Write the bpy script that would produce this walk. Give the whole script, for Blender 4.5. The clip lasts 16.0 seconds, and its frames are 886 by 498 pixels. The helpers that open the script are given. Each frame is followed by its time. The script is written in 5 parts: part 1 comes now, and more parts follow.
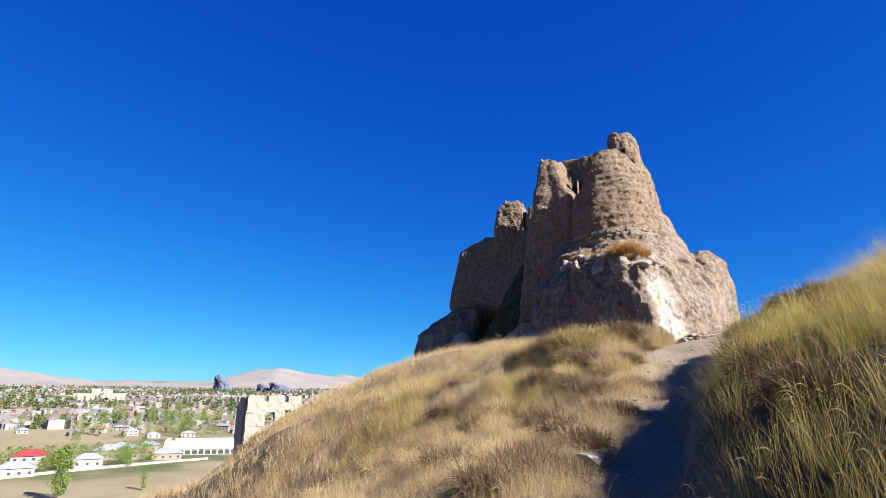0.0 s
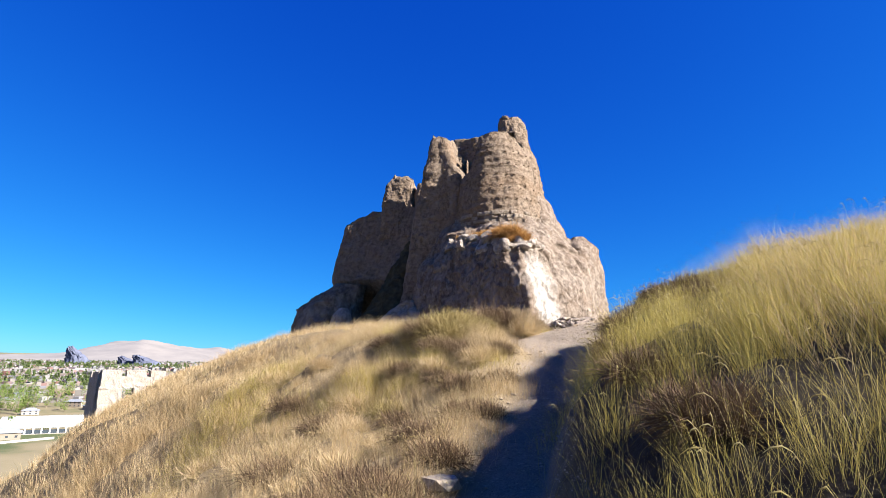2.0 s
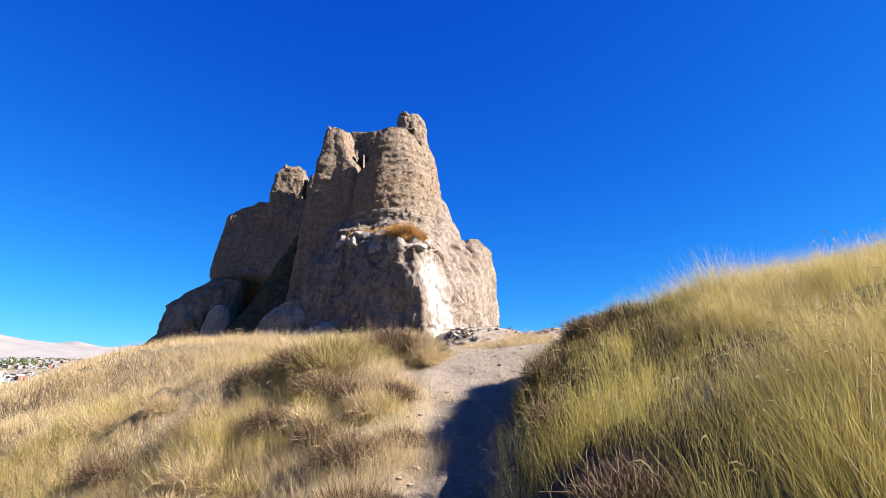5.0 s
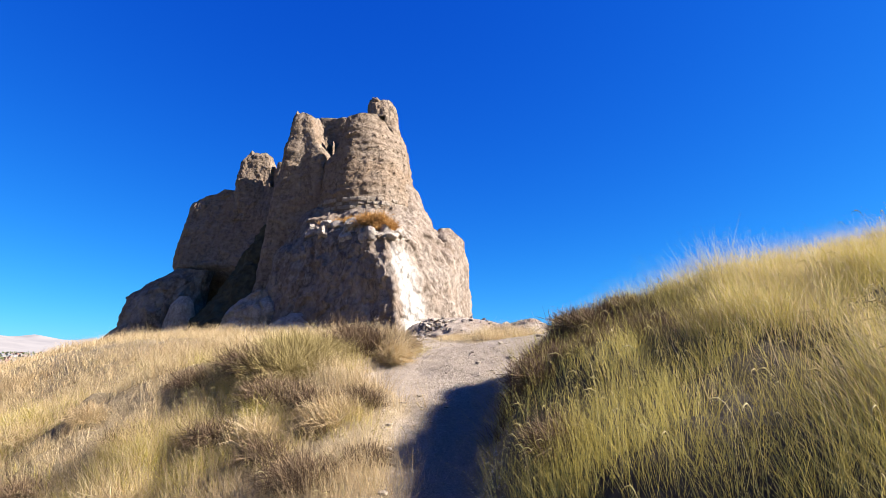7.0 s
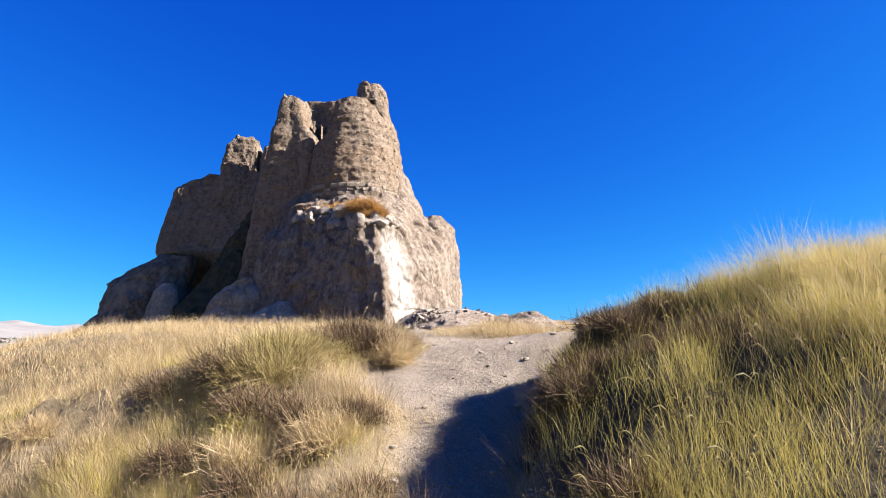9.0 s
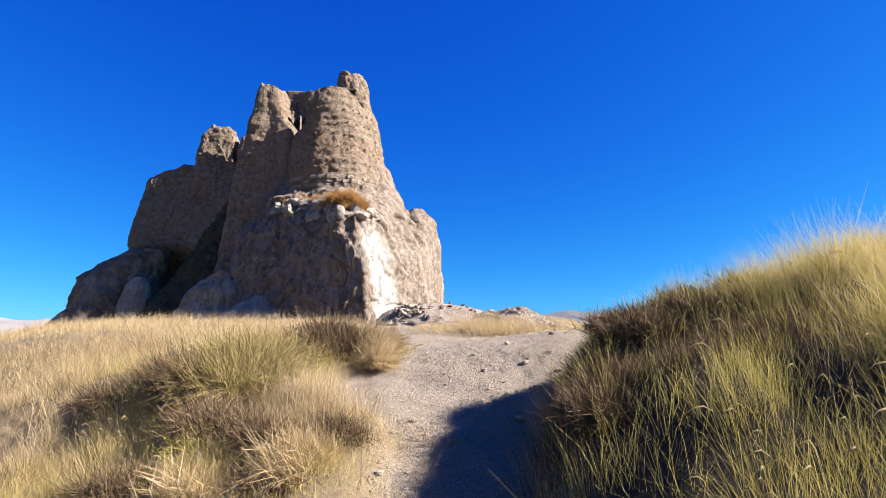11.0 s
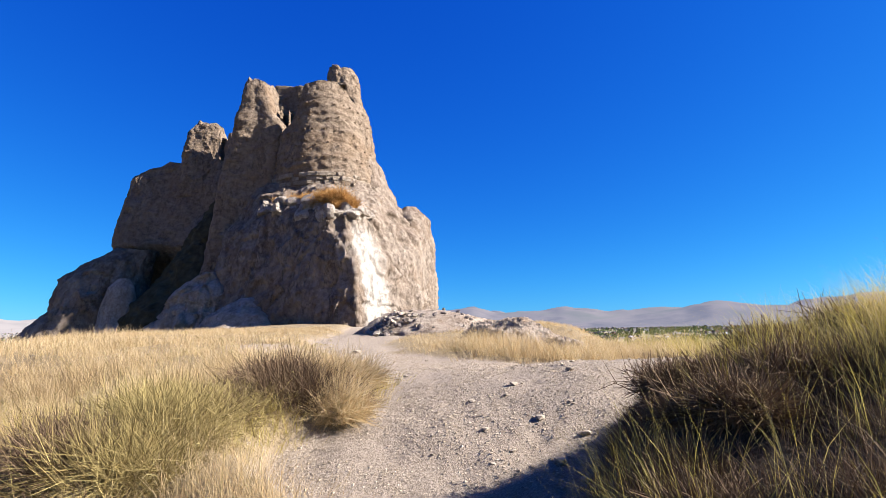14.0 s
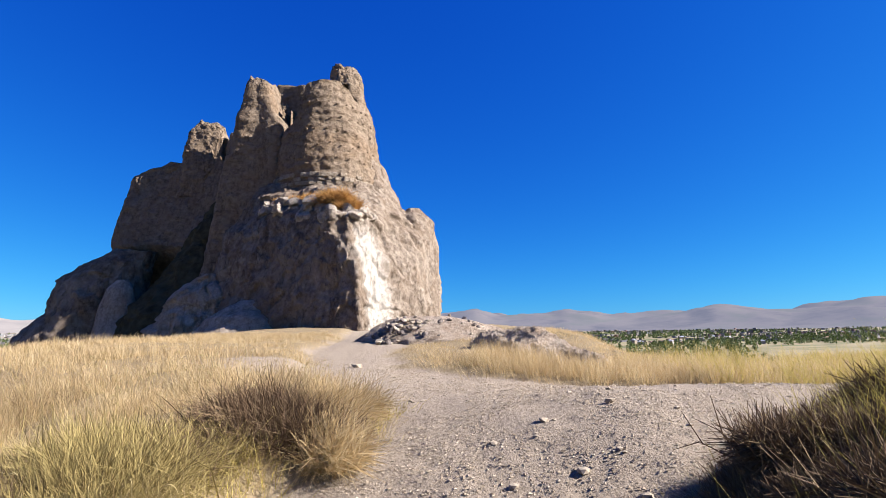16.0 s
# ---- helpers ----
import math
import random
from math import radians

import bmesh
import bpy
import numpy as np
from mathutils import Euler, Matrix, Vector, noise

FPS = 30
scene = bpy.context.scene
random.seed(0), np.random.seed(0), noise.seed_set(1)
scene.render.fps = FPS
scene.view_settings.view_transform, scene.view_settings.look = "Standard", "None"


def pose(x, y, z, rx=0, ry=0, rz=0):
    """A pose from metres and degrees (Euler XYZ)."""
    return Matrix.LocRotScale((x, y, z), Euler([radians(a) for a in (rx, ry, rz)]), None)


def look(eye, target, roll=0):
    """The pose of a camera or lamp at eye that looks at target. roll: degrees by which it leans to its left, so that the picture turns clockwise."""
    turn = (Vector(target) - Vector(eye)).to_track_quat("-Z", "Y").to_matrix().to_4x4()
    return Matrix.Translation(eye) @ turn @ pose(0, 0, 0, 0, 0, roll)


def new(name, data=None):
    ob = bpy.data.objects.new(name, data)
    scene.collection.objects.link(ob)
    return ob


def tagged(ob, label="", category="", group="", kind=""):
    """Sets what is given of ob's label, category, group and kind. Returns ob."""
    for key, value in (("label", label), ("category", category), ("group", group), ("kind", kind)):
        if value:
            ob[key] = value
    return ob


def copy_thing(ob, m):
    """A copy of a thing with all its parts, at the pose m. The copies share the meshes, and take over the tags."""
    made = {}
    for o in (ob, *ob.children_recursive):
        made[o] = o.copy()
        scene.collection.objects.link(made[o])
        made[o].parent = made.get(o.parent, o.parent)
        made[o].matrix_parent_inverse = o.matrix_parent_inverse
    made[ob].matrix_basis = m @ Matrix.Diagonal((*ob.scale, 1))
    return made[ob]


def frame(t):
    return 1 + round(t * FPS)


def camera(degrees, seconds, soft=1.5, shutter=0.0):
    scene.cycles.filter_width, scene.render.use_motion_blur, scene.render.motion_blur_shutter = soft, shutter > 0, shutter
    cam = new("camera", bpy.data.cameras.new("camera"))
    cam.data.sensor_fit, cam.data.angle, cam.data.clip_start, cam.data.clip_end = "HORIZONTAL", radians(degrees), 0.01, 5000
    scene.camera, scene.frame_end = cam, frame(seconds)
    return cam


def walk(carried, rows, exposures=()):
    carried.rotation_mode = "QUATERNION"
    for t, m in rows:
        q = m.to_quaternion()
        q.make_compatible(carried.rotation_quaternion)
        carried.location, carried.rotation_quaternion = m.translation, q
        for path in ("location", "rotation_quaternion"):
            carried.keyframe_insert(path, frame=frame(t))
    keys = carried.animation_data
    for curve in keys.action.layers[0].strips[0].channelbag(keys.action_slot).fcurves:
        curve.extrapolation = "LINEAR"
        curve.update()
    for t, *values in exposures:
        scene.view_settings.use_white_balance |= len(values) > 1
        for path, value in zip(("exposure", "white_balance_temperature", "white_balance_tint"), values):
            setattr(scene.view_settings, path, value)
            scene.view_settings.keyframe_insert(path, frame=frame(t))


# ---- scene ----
# camera: seconds, eye, heading to the left, upward tilt, lean
PATH = [
    (0, 0.928, -6.087, 0.046, 30.39, 15.56, 0.43),
    (0.5, 0.852, -5.804, 0.104, 28.15, 15.05, 0.51),
    (1, 0.808, -5.591, 0.193, 25.02, 14.48, 0.61),
    (1.5, 0.818, -5.377, 0.245, 21.08, 13.14, 0.54),
    (2, 0.812, -5.096, 0.280, 18.30, 13.05, 0.49),
    (2.5, 0.793, -4.802, 0.396, 16.59, 13.07, 0.41),
    (3, 0.745, -4.606, 0.510, 15.01, 13.06, 0.42),
    (3.5, 0.654, -4.394, 0.570, 12.76, 13.04, 0.37),
    (4, 0.554, -4.185, 0.636, 10.55, 13.09, 0.41),
    (4.5, 0.476, -3.997, 0.719, 8.38, 12.99, 0.46),
    (7, 0.361, -3.161, 0.892, 3.65, 11.68, -0.37),
    (7.5, 0.284, -2.967, 0.866, 3.22, 11.55, -0.18),
    (8, 0.193, -2.769, 0.898, 2.91, 11.41, -0.13),
    (8.5, 0.130, -2.604, 0.991, 2.68, 10.77, -0.12),
    (9, 0.134, -2.462, 1.041, 2.37, 10.38, -0.16),
    (11.5, -0.016, -1.731, 1.168, 0.06, 9.69, -0.30),
    (12, -0.041, -1.554, 1.252, 0.05, 9.65, -0.24),
    (12.5, -0.026, -1.372, 1.313, -0.06, 9.57, -0.22),
    (13, 0.016, -1.155, 1.311, -0.16, 9.55, -0.38),
    (13.5, 0.062, -0.895, 1.373, -0.18, 9.50, -0.71),
    (14, 0.078, -0.723, 1.448, -0.27, 9.44, -0.76),
    (14.5, 0.070, -0.568, 1.472, -0.26, 9.43, -0.74),
    (15, 0.039, -0.382, 1.469, -0.16, 9.62, -0.58),
    (15.5, 0.007, -0.165, 1.518, -0.04, 9.68, -0.52),
    (16, 0.000, -0.000, 1.600, 0.02, 9.65, -0.43),
]


def aim(x, y, z, yaw, tilt, lean):
    a, b = radians(yaw), radians(tilt)
    way = Vector((-math.sin(a) * math.cos(b), math.cos(a) * math.cos(b), math.sin(b)))
    eye = Vector((x, y, z))
    return look(eye, eye + way, lean)


cam = camera(78.7, 16.0, soft=0.75)
walk(cam, [(row[0], aim(*row[1:])) for row in PATH], exposures=[(0.0, 1.95), (1.0, 2.02), (2.5, 2.17), (4.5, 2.22), (9.0, 2.22), (12.5, 2.14), (14.5, 2.09), (16.0, 1.98)])

# ---- light: late morning sun from the east, clear deep blue sky ----
SUN_ELEV = 33.0
SUN_DIR = Vector((0.994, -0.1, 0.0)).normalized()
sun_data = bpy.data.lights.new("sun", "SUN")
sun_data.energy = 5.0
sun_data.angle = radians(0.55)
sun_data.color = (1.0, 0.96, 0.92)
sun = new("sun", sun_data)
to_sun = SUN_DIR * math.cos(radians(SUN_ELEV)) + Vector((0, 0, math.sin(radians(SUN_ELEV))))
sun.matrix_world = look((60, -20, 80), Vector((60, -20, 80)) - to_sun)

world = bpy.data.worlds.new("world")
scene.world = world
world.use_nodes = True
wn, wl = world.node_tree.nodes, world.node_tree.links
wn.clear()
sky = wn.new("ShaderNodeTexSky")
sky.sky_type = "NISHITA"
sky.sun_disc = False
sky.sun_elevation = radians(SUN_ELEV)
sky.sun_rotation = math.atan2(SUN_DIR.x, SUN_DIR.y)
sky.altitude = 1700.0
sky.air_density = 1.0
sky.dust_density = 1.0
sky.ozone_density = 3.0
# the thin dry air of this height: deep blue overhead, azure and pale towards the horizon
split, join = wn.new("ShaderNodeSeparateColor"), wn.new("ShaderNodeCombineColor")
wl.new(sky.outputs[0], split.inputs[0])
for channel, power, gain in ((0, 1.95, 0.032), (1, 1.2, 0.305), (2, 0.56, 1.65)):
    curve = wn.new("ShaderNodeMath")
    curve.operation = "POWER"
    curve.inputs[1].default_value = power
    scale_up = wn.new("ShaderNodeMath")
    scale_up.operation = "MULTIPLY"
    scale_up.inputs[1].default_value = gain
    wl.new(split.outputs[channel], curve.inputs[0])
    wl.new(curve.outputs[0], scale_up.inputs[0])
    wl.new(scale_up.outputs[0], join.inputs[channel])
sky_bg = wn.new("ShaderNodeBackground")
sky_bg.inputs["Strength"].default_value = 0.05
sky_out = wn.new("ShaderNodeOutputWorld")
wl.new(join.outputs[0], sky_bg.inputs[0])
wl.new(sky_bg.outputs[0], sky_out.inputs[0])


# ---- numeric helpers ----
def hash3(ix, iy, iz, seed):
    h = (ix.astype(np.int64) * 374761393 + iy.astype(np.int64) * 668265263 + iz.astype(np.int64) * 2147483647 + seed * 144665) & 0xFFFFFFFF
    h = ((h ^ (h >> 13)) * 1274126177) & 0xFFFFFFFF
    h = ((h ^ (h >> 16)) * 1540483477) & 0xFFFFFFFF
    return ((h ^ (h >> 15)) & 0xFFFFFF) / 8388607.5 - 1.0


def vnoise(x, y, z, seed=0):
    x, y, z = np.broadcast_arrays(np.asarray(x, float), np.asarray(y, float), np.asarray(z, float))
    fx, fy, fz = np.floor(x), np.floor(y), np.floor(z)
    u, v, w = x - fx, y - fy, z - fz
    u, v, w = u * u * (3 - 2 * u), v * v * (3 - 2 * v), w * w * (3 - 2 * w)
    total = 0.0
    for a in (0, 1):
        for b in (0, 1):
            for c in (0, 1):
                weight = (u if a else 1 - u) * (v if b else 1 - v) * (w if c else 1 - w)
                total = total + weight * hash3(fx + a, fy + b, fz + c, seed)
    return total


def fbm(x, y, z, octaves=4, seed=0, gain=0.5):
    total, amp, f = 0.0, 1.0, 1.0
    for o in range(octaves):
        total = total + amp * vnoise(np.asarray(x) * f, np.asarray(y) * f, np.asarray(z) * f, seed + 17 * o)
        amp, f = amp * gain, f * 2.03
    return total


def smooth(a, b, x):
    t = np.clip((np.asarray(x, float) - a) / (b - a), 0, 1)
    return t * t * (3 - 2 * t)


def sheet(verts, faces, name, material, smooth_faces=True):
    """A mesh from arrays of vertices and of quads or triangles (all of one kind)."""
    verts, faces = np.asarray(verts, np.float32), np.asarray(faces, np.int32)
    k = faces.shape[1]
    me = bpy.data.meshes.new(name)
    me.vertices.add(len(verts))
    me.vertices.foreach_set("co", verts.ravel())
    me.loops.add(faces.size)
    me.loops.foreach_set("vertex_index", faces.ravel())
    me.polygons.add(len(faces))
    me.polygons.foreach_set("loop_start", np.arange(0, faces.size, k, dtype=np.int32))
    me.polygons.foreach_set("use_smooth", np.full(len(faces), smooth_faces))
    me.update(calc_edges=True)
    me.validate()
    me.materials.append(material)
    return me


def part(name, bm, material, parent=None, label=""):
    me = bpy.data.meshes.new(name)
    bm.to_mesh(me)
    bm.free()
    me.materials.append(material)
    ob = new(name, me)
    if parent is not None:
        ob.parent = parent
    return tagged(ob, label)


def mesh_part(name, me, parent=None, label=""):
    ob = new(name, me)
    if parent is not None:
        ob.parent = parent
    return tagged(ob, label)


# ---- materials ----
class Mat:
    """A small builder of node materials."""

    def __init__(self, name, rough=0.9, spec=0.2):
        self.m = bpy.data.materials.new(name)
        self.m.use_nodes = True
        self.n, self.l = self.m.node_tree.nodes, self.m.node_tree.links
        self.b = self.n["Principled BSDF"]
        self.b.inputs["Roughness"].default_value = rough
        self.b.inputs["Specular IOR Level"].default_value = spec
        self.coord = self.n.new("ShaderNodeNewGeometry").outputs["Position"]

    def noise(self, scale, detail=4, rough=0.55, stretch=None):
        src = self.coord
        if stretch:
            mp = self.n.new("ShaderNodeMapping")
            mp.inputs["Scale"].default_value = stretch
            self.l.new(src, mp.inputs[0])
            src = mp.outputs[0]
        t = self.n.new("ShaderNodeTexNoise")
        t.inputs["Scale"].default_value = scale
        t.inputs["Detail"].default_value = detail
        t.inputs["Roughness"].default_value = rough
        self.l.new(src, t.inputs["Vector"])
        return t.outputs["Fac"]

    def voronoi(self, scale, feature="F1", stretch=None):
        src = self.coord
        if stretch:
            mp = self.n.new("ShaderNodeMapping")
            mp.inputs["Scale"].default_value = stretch
            self.l.new(src, mp.inputs[0])
            src = mp.outputs[0]
        t = self.n.new("ShaderNodeTexVoronoi")
        t.feature = feature
        t.inputs["Scale"].default_value = scale
        self.l.new(src, t.inputs["Vector"])
        return t.outputs

    def ramp(self, fac, stops):
        r = self.n.new("ShaderNodeValToRGB")
        e = r.color_ramp.elements
        while len(e) < len(stops):
            e.new(0.5)
        for el, (p, c) in zip(e, stops):
            el.position = p
            el.color = (*c, 1) if len(c) == 3 else c
        self.l.new(fac, r.inputs[0])
        return r.outputs[0]

    def mix(self, fac, a, b, mode="MIX"):
        x = self.n.new("ShaderNodeMix")
        x.data_type = "RGBA"
        x.blend_type = mode
        for i, v in ((0, fac), (6, a), (7, b)):
            if hasattr(v, "is_output"):
                self.l.new(v, x.inputs[i])
            elif i == 0:
                x.inputs[0].default_value = v
            else:
                x.inputs[i].default_value = (*v, 1)
        return x.outputs[2]

    def value(self, v, lo, hi):
        r = self.n.new("ShaderNodeMapRange")
        r.inputs["From Min"].default_value, r.inputs["From Max"].default_value = lo, hi
        self.l.new(v, r.inputs[0])
        return r.outputs[0]

    def attr(self, name):
        a = self.n.new("ShaderNodeAttribute")
        a.attribute_name = name
        return a.outputs["Fac"]

    def island(self):
        return self.n.new("ShaderNodeNewGeometry").outputs["Random Per Island"]

    def obj_random(self):
        return self.n.new("ShaderNodeObjectInfo").outputs["Random"]

    def color(self, c):
        if hasattr(c, "is_output"):
            self.l.new(c, self.b.inputs["Base Color"])
        else:
            self.b.inputs["Base Color"].default_value = (*c, 1)
        return self

    def bump(self, heights, strength=0.5):
        prev = None
        for h, dist in heights:
            bp = self.n.new("ShaderNodeBump")
            bp.inputs["Strength"].default_value = strength
            bp.inputs["Distance"].default_value = dist
            self.l.new(h, bp.inputs["Height"])
            if prev is not None:
                self.l.new(prev, bp.inputs["Normal"])
            prev = bp.outputs[0]
        self.l.new(prev, self.b.inputs["Normal"])
        return self


def make_ground():
    m = Mat("ground_earth")
    big, fine, grit = m.noise(0.9, 4), m.noise(14, 6, 0.7), m.noise(60, 4, 0.7)
    soil = m.ramp(fine, [(0.25, (0.072, 0.0504, 0.0288)), (0.5, (0.158, 0.115, 0.0648)), (0.8, (0.23, 0.176, 0.104))])
    soil = m.mix(m.ramp(big, [(0.35, (0, 0, 0)), (0.7, (0.6, 0.6, 0.6))]), soil, (0.23, 0.17, 0.095))
    cells = m.voronoi(130)
    dust = m.ramp(fine, [(0.2, (0.139, 0.105, 0.0729)), (0.55, (0.228, 0.177, 0.13)), (0.85, (0.298, 0.241, 0.181))])
    grain = m.ramp(cells["Color"], [(0.1, (0.0972, 0.0745, 0.0551)), (0.5, (0.214, 0.172, 0.133)), (0.9, (0.337, 0.285, 0.23))])
    path = m.mix(0.38, dust, grain)
    far_fields = m.noise(0.011, 5, 0.6)
    fields = m.ramp(far_fields, [(0.35, (0.0576, 0.072, 0.0252)), (0.47, (0.158, 0.13, 0.072)), (0.6, (0.194, 0.158, 0.0936)), (0.72, (0.0864, 0.0864, 0.0396))])
    # dark bank soil, with the deep shade between the blades put into it
    shaded_soil = m.ramp(fine, [(0.3, (0.0216, 0.0151, 0.00936)), (0.55, (0.0396, 0.0288, 0.0173)), (0.8, (0.072, 0.0518, 0.0302))])
    soil = m.mix(m.attr("shaded_soil"), soil, shaded_soil)
    c = m.mix(m.attr("trail"), soil, path)
    c = m.mix(m.attr("plain"), c, fields)
    m.color(c)
    m.bump([(grit, 0.012), (m.noise(160, 3, 0.7), 0.006), (fine, 0.03)], 0.9)
    return m.m


def make_rock(name, dark, mid, light, scale=1.0, streak=0.5, courses=0.0):
    m = Mat(name, 0.95, 0.1)
    a = m.noise(0.3 * scale, 6, 0.62)
    b = m.noise(2.2 * scale, 9, 0.72)
    c = m.noise(0.9 * scale, 6, 0.65, (1, 1, 0.16))
    line = m.noise(0.7 * scale, 5, 0.6, (1.2, 1.2, 0.45))
    base = m.ramp(b, [(0.3, dark), (0.5, mid), (0.7, light)])
    base = m.mix(m.ramp(c, [(0.45, (0, 0, 0)), (0.66, (streak,) * 3)]), base, light)
    base = m.mix(m.ramp(c, [(0.28, (0.5,) * 3), (0.42, (0, 0, 0))]), base, dark)
    base = m.mix(m.ramp(a, [(0.5, (0, 0, 0)), (0.68, (0.5,) * 3)]), base, (mid[0], mid[1] * 0.86, mid[2] * 0.7))
    crack = m.ramp(line, [(0.49, (0, 0, 0)), (0.5, (1, 1, 1)), (0.51, (0, 0, 0))])
    base = m.mix(m.mix(0.5, (0, 0, 0), crack, "MIX"), base, (dark[0] * 0.45, dark[1] * 0.45, dark[2] * 0.45))
    # freshly broken white faces
    base = m.mix(m.attr("scar"), base, m.ramp(b, [(0.3, (0.25, 0.215, 0.18)), (0.7, (0.38, 0.345, 0.305))]))
    relief = [(b, 0.14), (m.noise(9 * scale, 7, 0.72), 0.08), (crack, -0.05)]
    if courses:
        # worn layers of brick and mortar, a hand high
        bed = m.noise(0.9, 5, 0.7, (1.1, 1.1, 5.0))
        base = m.mix(m.ramp(bed, [(0.33, (0.4,) * 3), (0.44, (0, 0, 0))]), base, tuple(v * 0.7 for v in dark))
        relief.append((bed, courses))
    m.color(base)
    m.bump(relief, 1.0)
    return m.m


def make_blade(name, stops, rough=0.7, trans=0.35):
    """Dry or green leaf: colour varies from blade to blade and by patch; light comes through it."""
    m = Mat(name, rough, 0.25)
    c = m.ramp(m.island(), stops)
    patch = m.noise(1.1, 3)
    c = m.mix(m.ramp(patch, [(0.4, (0, 0, 0)), (0.65, (0.45,) * 3)]), c, stops[0][1])
    m.color(c)
    t = m.n.new("ShaderNodeBsdfTranslucent")
    m.l.new(c, t.inputs[0])
    mx = m.n.new("ShaderNodeMixShader")
    mx.inputs[0].default_value = trans
    m.l.new(m.b.outputs[0], mx.inputs[1])
    m.l.new(t.outputs[0], mx.inputs[2])
    m.l.new(mx.outputs[0], m.n["Material Output"].inputs[0])
    return m.m


def plain(name, c, rough=0.8, spec=0.2, vary=0.12, scale=3.0):
    m = Mat(name, rough, spec)
    lo, hi = tuple(v * (1 - vary) for v in c), tuple(min(1, v * (1 + vary)) for v in c)
    m.color(m.ramp(m.noise(scale, 5, 0.6), [(0.3, lo), (0.7, hi)]))
    return m.m


M_GROUND = make_ground()
M_ROCK = make_rock("pale_limestone", (0.0705, 0.0488, 0.0353), (0.141, 0.105, 0.078), (0.253, 0.209, 0.17))
M_LEDGE = make_rock("pinkish_ledge_rock", (0.195, 0.14, 0.101), (0.305, 0.237, 0.182), (0.416, 0.351, 0.289), 2.5, 0.4)
M_PALE = make_rock("broken_pale_rock", (0.15, 0.117, 0.0886), (0.26, 0.215, 0.174), (0.397, 0.348, 0.301), 2.0, 0.5)
M_MUD = make_rock("mud_brick", (0.0878, 0.0622, 0.0415), (0.166, 0.121, 0.0857), (0.24, 0.185, 0.136), 1.3, 0.35, 0.11)
# scrub soil kept very dark, so its colour carries the recess's shade
M_SHADED_SCRUB = plain("shaded_scrub_earth", (0.0468, 0.0396, 0.0216), 1.0, 0.05, 0.45, 1.5)
M_STRAW = make_blade("straw", [(0.0, (0.32, 0.213, 0.105)), (0.35, (0.42, 0.305, 0.155)), (0.75, (0.515, 0.405, 0.245)), (1.0, (0.24, 0.182, 0.066))], 0.7, 0.45)
M_OLIVE = make_blade("olive_grass", [(0.0, (0.26, 0.20, 0.042)), (0.4, (0.38, 0.298, 0.068)), (0.8, (0.48, 0.39, 0.135)), (1.0, (0.17, 0.155, 0.03))], 0.7, 0.36)
M_TWIG = make_blade("thorn_twigs", [(0.0, (0.0605, 0.0353, 0.0202)), (0.5, (0.106, 0.0655, 0.0353)), (1.0, (0.161, 0.111, 0.0605))], 0.9, 0.1)
M_BUSH = make_blade("olive_brown_bush", [(0.0, (0.13, 0.095, 0.035)), (0.5, (0.235, 0.175, 0.065)), (1.0, (0.34, 0.27, 0.11))], 0.9, 0.25)
M_RUST = make_blade("rust_shrub", [(0.0, (0.24, 0.115, 0.035)), (0.5, (0.36, 0.19, 0.06)), (1.0, (0.44, 0.27, 0.10))], 0.9, 0.3)

# ---- ground ----
PLAIN_Z = -40.0


def trail_z(y):
    y = np.asarray(y, float)
    ys = [-400, -60, -10, -6.1, -3.16, -1.73, 0, 1.16, 2.08, 2.84, 3.97, 7.57, 14.6, 24, 34, 60]
    zs = [-60, -28, -2.75, -1.62, -0.80, -0.50, -0.05, 0.30, 0.57, 0.80, 1.0, 1.25, 1.67, 2.1, 2.5, 2.8]
    return sum(np.interp(y + d, ys, zs) for d in (-0.4, -0.2, 0, 0.2, 0.4)) / 5


def hill_edge(y):
    """Where the ground begins to fall away beside the trail."""
    return np.interp(y, [-30, -10, -6, -4.5, -3, -2, -1.2, 0, 1, 1.9, 2.2, 2.5, 2.9, 3.2, 3.5, 4, 5, 7, 10, 15, 30],
                     [3, 1.0, 0.56, 0.3, 0.0, -0.2, -0.25, -0.24, -0.26, -0.34, -0.75, -1.0, -1.0, -0.7, -0.55, -0.6, -0.9, -1.75, -2.5, -3.0, -5])


def trail_left(y):
    """The trodden edge: as the hill's, with a bare side path that leaves the trail."""
    side = np.interp(y, [4.7, 5.1, 6, 6.6, 7.1, 7.7, 8.3], [9, -1.0, -2.2, -3.0, -3.5, -2.6, 9])
    return np.minimum(hill_edge(y), side)


def trail_right(y):
    return np.interp(y, [-30, -10, -6, -4.5, -3, -2, -1, 0, 0.7, 1.5, 2.2, 2.7, 3.1, 3.7, 4.8, 5.6, 6.5, 7.5, 10, 15, 30],
                     [5, 1.9, 1.35, 1.02, 0.62, 0.34, 0.27, 0.3, 0.4, 0.58, 0.86, 1.18, 2.15, 3.6, 6.5, 3.5, 0.4, -0.6, -0.9, -0.6, -1])


# spur on which the gatehouse ruin stands
SPUR = (-84.0, 73.0, -14.0)


